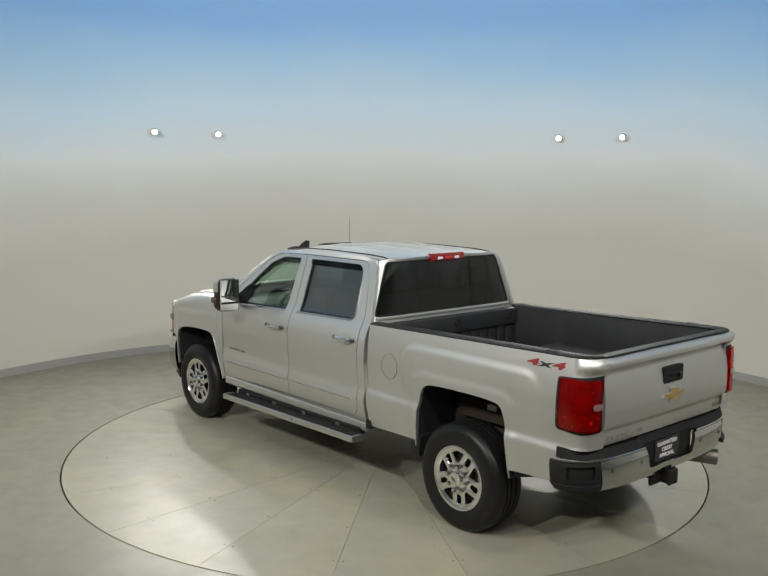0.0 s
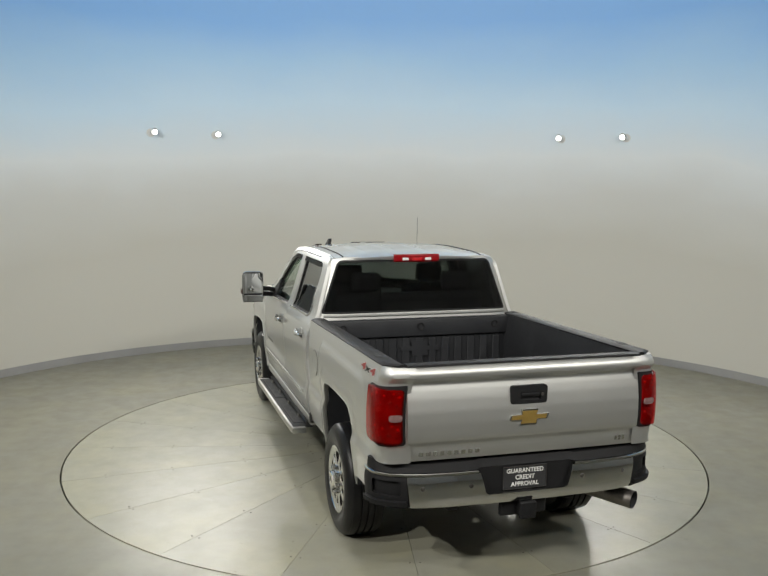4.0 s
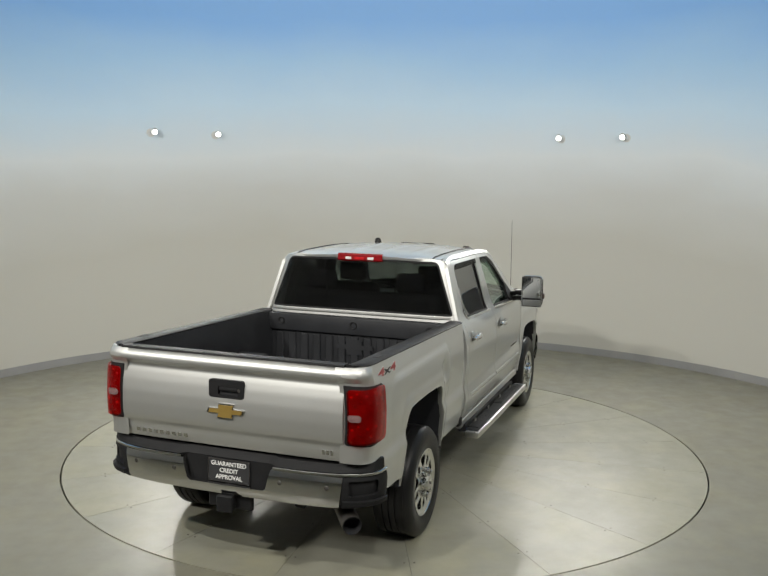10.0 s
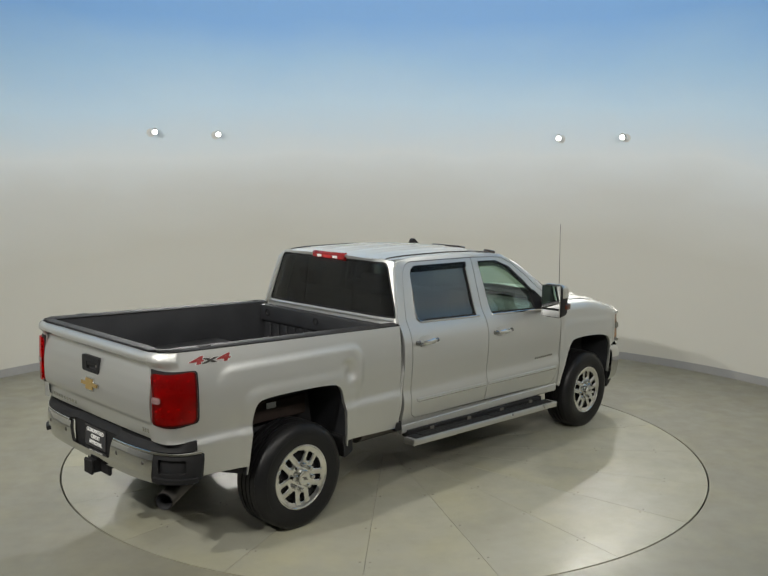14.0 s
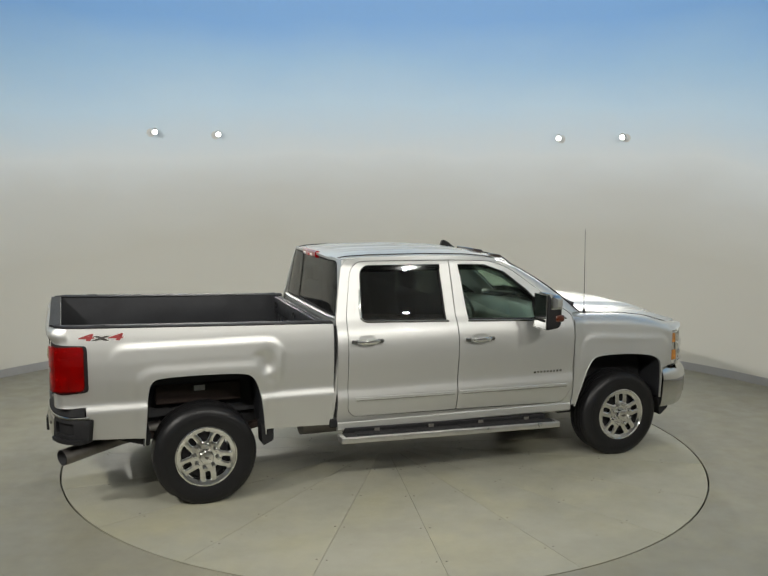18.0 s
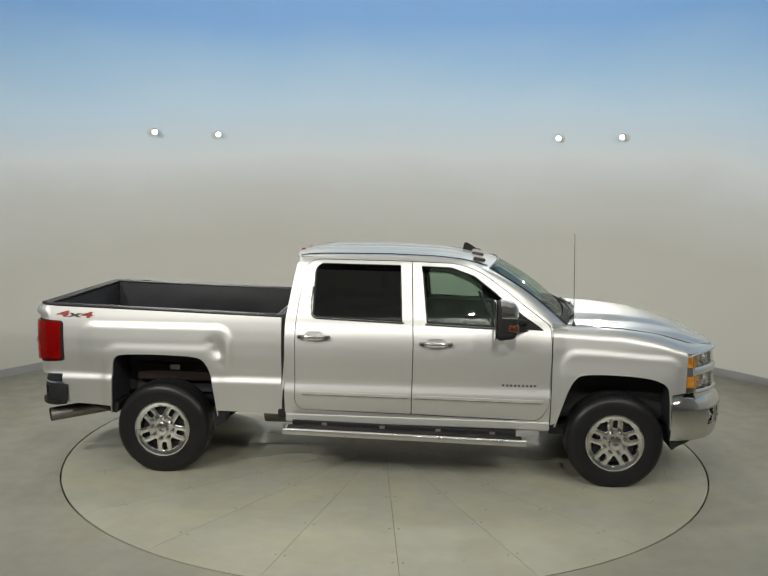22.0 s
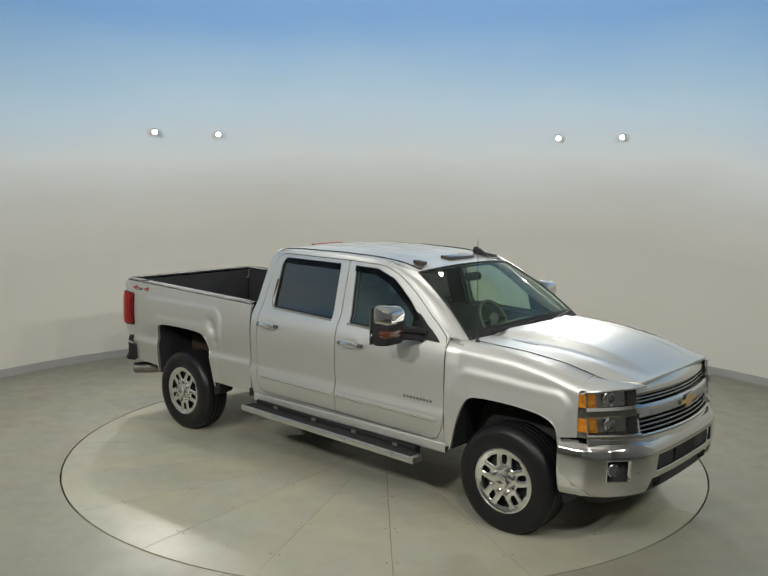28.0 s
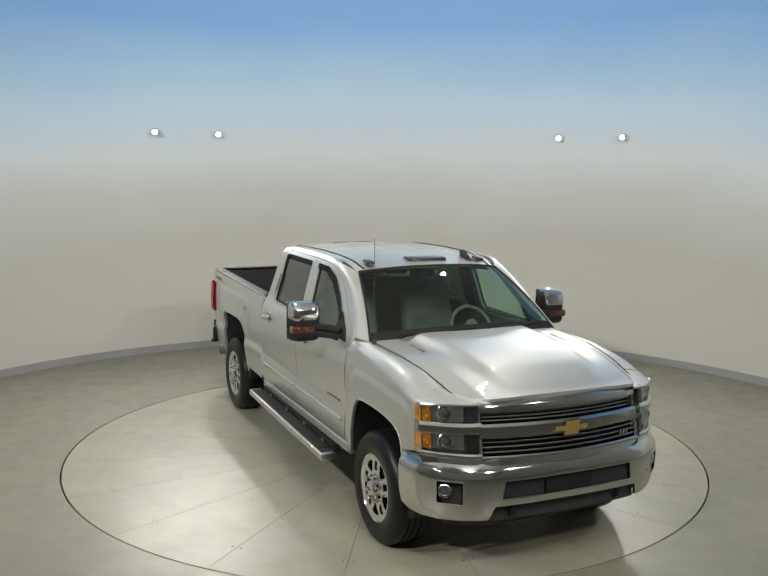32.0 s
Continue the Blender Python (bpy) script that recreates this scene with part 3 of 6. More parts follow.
# ---- doors, cab sides, bed sides, fenders ----
def door(kind, s):
    out, win = (DOOR_R, WIN_R) if kind == "rear" else (DOOR_F, WIN_F)
    back = (0, -s * 0.05, 0)
    d = part("door", sheet(out, [win], side_map(s), 0.035, back), M_PAINT, truck, "closed silver %s door" % kind)
    part("window", sheet(grow(win, 0.012), [], side_map(s, -0.022), 0.06, (0, -s * 0.004, 0)), M_TINT if kind == "rear" else M_GLASS, d,
         "dark tinted side glass" if kind == "rear" else "clear side glass")
    # black seal round the glass
    part("window_seal", sheet(win, [grow(win, -0.013)], side_map(s, -0.010), 0.05, (0, -s * 0.012, 0)), M_BLACK, d, "black rubber window seal")
    x0, x1, z0, z1 = (-0.655, 0.150, 1.398, 1.372) if kind == "rear" else (0.335, 1.20, 1.366, 1.336)
    path = [side_map(s, 0.003)(x, z0 + (z1 - z0) * (x - x0) / (x1 - x0)) for x in span(x0, x1, 14)]
    if kind == "rear":
        path = [side_map(s, 0.003)(x, z) for x, z in ((-0.637, 1.66), (-0.646, 1.55), (-0.652, 1.47), (-0.645, 1.43), (-0.625, 1.408))] + path[1:]
    part("belt_strip", sweep(path, rect(0.012, 0.020, 0.004)), M_CHROME, d, "chrome belt strip")
    # wind deflector along the top edge of the glass
    if kind == "rear":
        vis = rounded([(-0.575, 1.860), (0.116, 1.854), (0.116, 1.808), (-0.60, 1.815)], [0.03, 0.006, 0.006, 0.012])
    else:
        vis = [(0.292, 1.850), (0.55, 1.843), (0.745, 1.775), (0.94, 1.627), (1.075, 1.497), (1.045, 1.470), (0.898, 1.590), (0.705, 1.725), (0.53, 1.792), (0.297, 1.800)]
    part("wind_deflector", sheet(vis, [], side_map(s, 0.008), 0.05, (0, -s * 0.004, 0)), M_SMOKE, d, "smoked plastic wind deflector")
    # lower moulding
    x0, x1 = (-0.72, 0.205) if kind == "rear" else (0.245, 1.335)
    zf = lambda x: 0.757 - 0.012 * (x + 0.7)
    path = [side_map(s, 0.004)(x, zf(x)) for x in span(x0, x1, 12)]
    part("moulding", sweep(path, rect(0.010, 0.030, 0.004)), M_PAINT, d, "body-coloured side moulding")
    path = [side_map(s, 0.010)(x, zf(x) - 0.011) for x in span(x0 + 0.01, x1 - 0.01, 12)]
    part("moulding_strip", sweep(path, rect(0.006, 0.007)), M_CHROME, d, "thin chrome strip")
    # handle: bowl, chrome pull and key cap
    hx, hz = (-0.612, 1.246) if kind == "rear" else (0.428, 1.210)
    at = lambda u, v, o: side_map(s, o)(hx + u, hz + v)
    h = part("handle", sweep([at(x, 0.0, 0.010 + 0.036 * (1 - (abs(x) / 0.13) ** 4)) for x in span(-0.13, 0.13, 16)], rect(0.018, 0.026, 0.008)), M_BRIGHT, d, "chrome door handle")
    part("grip", sweep([at(x, 0.0, 0.040 + 0.010 * (1 - (abs(x) / 0.07) ** 2)) for x in span(-0.07, 0.07, 10)], [(math.cos(a) * 0.014, math.sin(a) * 0.023) for a in span(0, 2 * math.pi, 14)[:-1]]), M_BRIGHT, h, "rounded chrome grip")
    for u in (-0.112, 0.112):
        part("mount", sweep([at(u - 0.020, 0.0, 0.014), at(u - 0.012, 0.0, 0.030), at(u + 0.012, 0.0, 0.030), at(u + 0.020, 0.0, 0.014)], rect(0.026, 0.034, 0.010)), M_DCHROME, h, "dark chrome handle mount")
    bowl = rounded([(-0.065, -0.046), (0.065, -0.046), (0.085, 0.0), (0.065, 0.046), (-0.065, 0.046), (-0.085, 0.0)], 0.03)
    hollow = lambda u, v: side_map(s, 0.004 + 0.007 * min(1.0, ((u - hx) / 0.08) ** 4 + ((v - hz) / 0.045) ** 2))(u, v)
    part("handle_bowl", sheet([(hx + u, hz + v) for u, v in bowl], [], hollow, 0.012, (0, -s * 0.003, 0)), M_PAINT, d, "silver handle bowl")
    if kind == "front":
        pl = lambda u, v, o: side_map(s, o)(u, v)
        bars(pl, 0.985, 1.285, 0.857, 0.876, 9, 0.003, M_DCHROME, d, "dark chrome bar of a badge")
    return d


def cab_side(s):
    outer = [(-0.868, 0.556), (1.398, 0.540), (1.405, 0.60), (1.405, 1.20), (1.402, 1.385), (1.17, 1.562), (1.02, 1.680), (0.82, 1.820), (0.66, 1.893), (0.40, 1.915), (-0.1, 1.925),
             (-0.55, 1.922), (-0.735, 1.90), (-0.785, 1.85), (-0.815, 1.70), (-0.866, 1.40)]
    union = rounded([(-0.726, 0.600), (1.318, 0.556), (1.394, 0.70), (1.402, 1.20), (1.390, 1.378), (1.153, 1.550), (1.003, 1.667), (0.803, 1.806), (0.623, 1.874), (0.214, 1.888),
                     (-0.700, 1.896), (-0.778, 1.42), (-0.782, 0.66)], [0.05, 0.07, 0.04, 0.05, 0.03, 0.02, 0.05, 0.08, 0.1, 0.01, 0.13, 0.1, 0.04])
    outer = outer[:2] + [(1.4045, 0.60), (1.4045, 1.20), (1.402, 1.392)] + outer[5:]
    c = part("cab_side", sheet(outer, [union], lambda u, v: side_map(s)(min(u, 1.40), v), 0.03, (0, -s * 0.03, 0)), M_PAINT, truck)
    # door pillar between the doors, behind the gap
    part("door_post", sheet([(0.13, 0.60), (0.33, 0.60), (0.33, 1.30), (0.28, 1.89), (0.12, 1.89), (0.13, 1.30)], [], side_map(s, -0.055), 0.06, (0, -s * 0.04, 0)), M_GAP, c)
    # sill and its chrome-look lower edge
    part("sill", sweep([(x, s * 0.925, 0.520 - 0.006 * x) for x in span(-0.86, 1.40, 6)], rect(0.05, 0.085, 0.015)), M_PAINT, c, "silver rocker sill")
    return c


def bed_side(s):
    zr = rail_z
    top = [(x, zr(max(x, -3.05)) - 0.004) for x in (-3.205, -2.95, -2.4, -1.6, -0.898)]
    outer = [(-0.898, 0.548), (-1.462, 0.565)] + ARCH_R[::-1][1:-1] + [(-2.417, 0.580), (-2.838, 0.606), (-2.838, 0.858), (-3.205, 0.862)] + top
    b = part("bed_side", sheet(outer, [], bed_map(s), 0.019, (0, -s * 0.035, 0)), M_PAINT, truck, "dented silver bed side" if s < 0 else "silver bed side with round fuel door")
    # black cap on the rail with two stake pockets
    def cap(u, v):
        f = bed_map(s)(max(u, -3.0), zr(u))
        y = abs(f.y) + 0.004 - v * 0.125
        if u < -2.96:
            y -= 0.10 * ((-2.96 - u) / 0.1) ** 2 * (1 - v)
        return Vector((u, s * y, zr(u) + 0.012 - 0.010 * abs(2 * v - 1) ** 4))
    part("rail_cap", grid_sheet(cap, span(-3.05, -0.899, 26), span(0, 1, 6), thick=0.011), M_BLACK, b, "black plastic bed rail cap")
    for x in (-2.72, -1.0):
        bm = box(bmesh.new(), x - 0.045, x + 0.045, s * 0.885 - 0.022, s * 0.885 + 0.022, zr(x) + 0.008, zr(x) + 0.016, 0.004, 1)
        part("stake_pocket", bm, M_GAP, b, "black stake pocket plug")
    part("front_post", sheet([(-0.935, 0.60), (-0.892, 0.60), (-0.892, 1.38), (-0.935, 1.38)], [], side_map(s, -0.02), 0.05, (0.02, 0, 0)), M_GAP, b)
    # lip of the wheel opening
    path = [bed_map(s)(x, z) + Vector((0, -s * 0.012, 0)) for x, z in along(ARCH_R[1:-1], 0.05)]
    part("arch_lip", sweep(path, rect(0.008, 0.026, 0.003), up=(0, 1, 0)), M_PAINT, b)
    # decal
    u0, v0, way = -2.712, 1.386, 1 if s < 0 else -1
    for k, m, lab in ((-1, M_DECAL, "red lettering figure"), (0, M_STEEL, "dark grey lettering cross"), (1, M_DECAL, "red lettering figure")):
        for nm, fat, off, mm, ll in (("decal_edge", 0.062, 0.0012, M_WHITE, "white outline of the lettering"), ("decal", 0.032, 0.0026, m, lab)):
            bm = words("4x4", 0.118, 0.0006, fat)
            wide = 0.33 * max(v.co.x for v in bm.verts)
            where = lambda f: (lambda c: 0 if abs(c) < wide else math.copysign(1, c))(f.calc_center_median().x)
            bmesh.ops.delete(bm, geom=[f for f in bm.faces if where(f) != k], context="FACES")
            for v in bm.verts:
                v.co = bed_map(s)(u0 + way * (v.co.x * 1.80 + v.co.y * 0.30), v0 + v.co.y * 0.58 - 0.045 * v.co.x * way) + Vector((0, s * off, 0))
            part(nm, bm, mm, b, ll, smooth=False)
    if s > 0:
        fx, fz = -1.17, 1.10
        rim = [(fx + 0.088 * math.cos(a), fz + 0.100 * math.sin(a)) for a in span(0, 2 * math.pi, 28)[:-1]]
        part("fuel_door", sheet(rim, [], side_map(s, 0.003), 0.04, (0, -s * 0.003, 0)), M_PAINT, b, "round silver fuel door")
        part("fuel_door_gap", sweep([side_map(s, 0.001)(fx + 0.092 * math.cos(a), fz + 0.104 * math.sin(a)) for a in span(0, 2 * math.pi, 32)[:-1]], rect(0.002, 0.003), up=(0, 1, 0), closed=True), M_STEEL, b)
    # tail lamp
    lamp = rounded([(-2.820, 0.978), (-2.824, 1.328), (-3.08, 1.346), (-3.209, 1.350), (-3.209, 0.978), (-3.0, 0.966)], [0.03, 0.03, 0.01, 0.01, 0.02, 0.03])
    base = bed_map(s)
    def puff(o):
        def f(u, v):
            q = base(u, v)
            a, c = base(u - 0.02, v), base(u + 0.02, v)
            n = Vector((-(c.y - a.y), c.x - a.x, 0)).normalized()
            n = n if n.y * s > 0 or (abs(n.y) < 0.2 and n.x < 0) else -n
            if u < -3.1 and n.x > 0:
                n = -n
            return q + n * o
        return f
    body = part("tail_lamp", sheet(lamp, [], puff(0.006), 0.03, (0.015, -s * 0.015, 0)), M_BLACK, truck, "red tail lamp with clear centre lens")
    sh = lambda z0, z1, o, m, nm, lab, u0=-3.195, u1=-2.842: part(nm, sheet(rounded([(u1, z0), (u1, z1), (u0, z1), (u0, z0)], 0.030), [], puff(o), 0.025, (0.006, -s * 0.006, 0)), m, body, lab)
    sh(0.992, 1.326, 0.010, M_RED, "backing", "ribbed dark red reflector", u0=-3.186, u1=-2.850)
    sh(1.134, 1.176, 0.034, M_CLEAR, "reversing_lens", "clear reversing lens", u0=-3.185, u1=-3.105)
    for zc in (1.258, 1.056):
        # bright prisms behind the lens
        for k, (u, dz, r) in enumerate(((-3.165, 0.020, 0.013), (-3.15, -0.030, 0.010), (-3.125, 0.042, 0.009), (-3.105, -0.008, 0.014), (-3.06, 0.030, 0.010), (-3.03, -0.020, 0.012), (-2.98, 0.038, 0.009),
                                        (-2.955, -0.034, 0.011), (-2.90, 0.012, 0.010), (-3.07, -0.045, 0.008))):
            bm = bmesh.new()
            c = puff(0.017)(u, zc + dz)
            bmesh.ops.create_cone(bm, cap_ends=True, segments=5, radius1=r, radius2=0.003, depth=0.011, matrix=Matrix.Translation(c) @ (c - puff(0.0)(u, zc + dz)).to_track_quat("Z", "Y").to_matrix().to_4x4())
            part("prism", bm, M_BRIGHT if k % 2 else M_RED2, body, smooth=False)
    sh(0.990, 1.328, 0.028, M_REDGLASS, "lens", "glossy red lens", u0=-3.188, u1=-2.848)
    return b


def fender(s):
    top = [(1.408, 1.275 + 0.155), (2.0, 1.245 + 0.155), (2.3, 1.20 + 0.155), (2.525, 1.140 + 0.152)]
    outer = [(1.408, 0.53), (1.445, 0.545)] + ARCH_F[1:-1] + [(2.405, 0.82), (2.52, 0.835)] + top[::-1]
    f = part("fender", sheet(outer, [], fen_map(s), 0.018, (0, -s * 0.03, -0.004)), M_PAINT, truck, "silver front fender")
    path = [Vector((x, s * (half(x, z) - 0.012), z)) for x, z in along(ARCH_F[1:-1], 0.05)]
    part("arch_lip", sweep(path, rect(0.012, 0.028, 0.004), up=(0, 1, 0)), M_PAINT, f)
    return f


for side in (-1, 1):
    door("rear", side)
    door("front", side)
    cab_side(side)
    bed_side(side)
    fender(side)
# ---- roof, pillars, glass, hood ----
ROOF_C = ((-0.83, 1.922), (-0.76, 1.943), (-0.5, 1.958), (0.0, 1.964), (0.45, 1.948), (0.75, 1.910), (0.98, 1.864))
ROOF_E = ((-0.83, 1.880), (-0.76, 1.912), (-0.55, 1.924), (0.0, 1.926), (0.40, 1.915), (0.66, 1.888), (0.88, 1.822))


def roof_pt(u, w):
    """u from 0 at the rear to 1 at the windscreen, w from -1 to 1 across."""
    rear = -0.835 + 0.085 * abs(w) ** 5
    x = rear + u * (0.970 - 0.105 * abs(w) ** 2.2 - rear)
    ye = tab(x, ((-0.84, 0.700), (-0.5, 0.708), (0.4, 0.700), (0.9, 0.655)), 0.05)
    zc, ze = tab(x, ROOF_C, 0.06), tab(x, ROOF_E, 0.05)
    y = ye * w
    z = ze + (zc - ze) * (1 - abs(w) ** 2.6)
    z += 0.006 * sum(sm(0.035, 0.0, abs(y - c)) for c in (-0.42, -0.14, 0.14, 0.42)) * sm(0.06, 0.16, u) * (1 - sm(0.75, 0.9, u))
    return Vector((x, y, z))


def pillar_pt(k, w, s):
    """The windscreen pillar, k from base to top, w from the door to the glass."""
    a = ((1.402, 1.392), (1.17, 1.562), (1.02, 1.680), (0.82, 1.820), (0.66, 1.893))
    i = min(3, int(k * 4))
    t = k * 4 - i
    dx, dz = a[i][0] + (a[i + 1][0] - a[i][0]) * t, a[i][1] + (a[i + 1][1] - a[i][1]) * t
    d = Vector((dx, s * half(min(dx, 1.40), dz), dz))
    g = screen_edge(k, s)
    q = d.lerp(g, w)
    puff = math.sin(math.pi * w) * max(0.0, math.sin(math.pi * (0.06 + 0.88 * k))) ** 0.7
    q.y += s * 0.020 * puff
    q.z += 0.010 * puff
    return q


def screen_edge(k, s):
    return Vector((1.530, s * 0.832, 1.372)).lerp(Vector((0.880, s * 0.655, 1.826)), k) + Vector((0.02, 0, 0.022)) * math.sin(math.pi * k)


def screen_pt(k, w):
    e = screen_edge(k, 1)
    c = Vector((1.66, 0, 1.366)).lerp(Vector((0.975, 0, 1.868)), k) + Vector((0.03, 0, 0.03)) * math.sin(math.pi * k)
    f = 1 - abs(w) ** 2.3
    return Vector((e.x + (c.x - e.x) * f, e.y * w, e.z + (c.z - e.z) * f))


def hood_pt(u, w):
    a = abs(w)
    x0, x1 = 1.68 - 0.22 * a ** 2, 2.838 - 0.03 * a ** 2 - 0.165 * sm(0.80, 1.0, a)
    x = x0 + (x1 - x0) * u
    y = w * (0.822 - 0.03 * u - 0.070 * u * u)
    ze = tab(u, ((0, 1.380), (0.47, 1.346), (0.72, 1.302), (0.90, 1.244), (1, 1.206)), 0.06)
    zc = tab(u, ((0, 1.440), (0.25, 1.428), (0.55, 1.386), (0.72, 1.340), (0.90, 1.262), (0.97, 1.228), (1, 1.208)), 0.05)
    g = 0.36 * (1 - a ** 2) + 0.64 * (1 - sm(0.54, 0.72, a + 0.10 * u))
    return Vector((x, y, ze + (zc - ze) * g))


def back_x(z):
    return -0.866 + 0.12 * (z - 1.43)


def cab_top():
    roof = part("roof", grid_sheet(roof_pt, span(0, 1, 44), span(-1, 1, 40), thick=0.02), M_PAINT, truck, "silver roof panel")
    for s in (-1, 1):
        part("windscreen_pillar", grid_sheet(lambda k, w: pillar_pt(k, w, s), span(0, 1, 16), span(0, 1, 8), thick=0.02), M_PAINT, truck)
        path = [roof_pt(u, s * 0.905) + Vector((0, 0, 0.001)) for u in span(0.004, 0.985, 24)]
        part("roof_moulding", sweep(path, rect(0.014, 0.012, 0.003)), M_BLACK, roof, "black roof ditch moulding")
    # cab lamps
    for y, w in ((-0.528, 0.035), (0.528, 0.035), (0.0, 0.185)):
        z = roof_pt(0.90, y / 0.68).z
        bm = box(bmesh.new(), -0.055, 0.055, -w, w, -0.006, 0.026, 0.012, 3)
        ob = part("cab_lamp", bm, M_SMOKE2, roof, "smoked roof marker lamp")
        ob.matrix_basis = Matrix.Translation((0.79, y, z - 0.003)) @ pose(0, 0, 0, -4 * y, 9, 0)
    # shark-fin aerial
    bm = bmesh.new()
    fin = [(-0.075, 0.0), (0.085, 0.0), (0.05, 0.012), (-0.02, 0.050), (-0.055, 0.060), (-0.07, 0.050)]
    sheet(rounded(fin, 0.008), [], lambda u, v: Vector((u, 0.016 * (1 - v / 0.075), v)), 0.02, (0, -0.026, 0), bm)
    ob = part("roof_aerial", bm, M_BLACK, roof, "black shark-fin aerial")
    ob.matrix_basis = Matrix.Translation((0.755, 0.43, roof_pt(0.885, 0.63).z - 0.004)) @ pose(0, 0, 0, 0, 7, 0) @ Matrix.Scale(1.2, 4)
    # third brake lamp
    path = [(-0.832 + 0.01 * (y / 0.2) ** 2, y, 1.908) for y in span(-0.205, 0.205, 10)]
    lamp = part("brake_lamp", sweep(path, rect(0.050, 0.066, 0.014)), M_RED, roof, "red high brake lamp with two clear cargo lenses")
    for s in (-1, 1):
        part("cargo_lens", sweep([(-0.853, s * y, 1.901) for y in span(0.075, 0.130, 4)], rect(0.012, 0.026, 0.006)), M_WHITE, lamp, "clear cargo lens")
    part("brake_lens", sweep([(-0.856, y, 1.900) for y in span(-0.045, 0.045, 4)], rect(0.010, 0.028, 0.005)), M_RED2, lamp, "bright red brake lens")
    # windscreen, shade band and wipers
    part("windscreen", grid_sheet(screen_pt, span(0, 1, 18), span(-1, 1, 28), thick=0.005), M_SCREEN, truck, "clear green-tinted windscreen")
    rim = [screen_pt(k, -1) for k in span(0, 1, 14)] + [screen_pt(1, w) for w in span(-0.9, 0.9, 16)] + [screen_pt(k, 1) for k in span(1, 0, 14)]
    part("windscreen_seal", sweep([q + Vector((0.004, 0, 0.003)) for q in rim], rect(0.016, 0.010, 0.003), up=(0.6, 0, 0.8)), M_BLACK, truck, "black windscreen seal")
    frit = lambda k, w: screen_pt(0.15 * k * (1 - 0.35 * w * w), w) + Vector((0.007, 0, 0.006))
    part("windscreen_border", grid_sheet(frit, span(0, 1, 4), span(-0.985, 0.985, 28), thick=0.003), M_BLACK, truck, "black lower border of the windscreen")
    part("mirror_mount", box(bmesh.new(), 0.93, 1.00, -0.09, 0.09, 1.715, 1.785, 0.02), M_BLACK, truck, "black inside mirror")
    for y0, y1 in ((-0.62, 0.02), (0.10, 0.70)):
        arm = [screen_pt(0.035 + 0.05 * t, (y0 + (y1 - y0) * t) / 0.82) + Vector((0.026, 0, 0.024)) for t in span(0, 1, 8)]
        wp = part("wiper", sweep(arm, rect(0.016, 0.020, 0.004)), M_BLACK, truck, "black wiper blade")
        pivot = [hood_pt(0.0, y0 / 0.84) + Vector((0.02, 0, 0.0)), arm[0] + Vector((0.02, 0.03, 0.012)), arm[4] + Vector((0.012, 0, 0.016))]
        part("wiper_arm", sweep(pivot, rect(0.022, 0.014, 0.004)), M_BLACK, wp, "black wiper arm")
    # cowl
    cowl = lambda u, w: hood_pt(-0.10 + 0.12 * u, w) + Vector((0, 0, -0.014 - 0.03 * (1 - u)))
    part("cowl", grid_sheet(cowl, span(0, 1, 4), span(-1, 1, 24), thick=0.02), M_BLACK, truck, "black plastic cowl panel")
    for s in (-1, 1):
        part("cowl_corner", grid_sheet(lambda u, v: Vector((1.40 + 0.13 * u, s * (0.915 - 0.11 * v), 1.358 - 0.012 * u)), span(0, 1, 3), span(0, 1, 4), thick=0.02), M_PAINT, truck)
    hood = part("hood", grid_sheet(hood_pt, span(0.012, 1, 46), span(-0.995, 0.995, 64), thick=0.022), M_PAINT, truck, "silver hood with a raised centre")
    for s in (-1, 1):
        pl = lambda u, v, o: hood_pt(0.27 + u, s * (0.765 + v)) + Vector((0, s * o * 0.3, o))
        bars(pl, -0.09, 0.09, -0.014, 0.014, 7, 0.003, M_CHROME, hood, "chrome bar of a badge")
    for s in (-1, 1):
        seam = [hood_pt(u, s * 0.998) + Vector((0, s * 0.003, 0.001)) for u in span(0.03, 0.99, 36)]
        part("hood_seam", sweep(seam, rect(0.006, 0.004)), M_GAP, hood, "dark gap beside the hood")
    # rod aerial
    bm = cyl(bmesh.new(), (1.595, -0.822, 1.36), (1.592, -0.822, 1.40), 0.018, 0.010)
    cyl(bm, (1.592, -0.822, 1.40), (1.573, -0.821, 2.148), 0.0034, 0.0022, 8)
    part("rod_aerial", bm, M_GAP, truck, "thin black rod aerial")


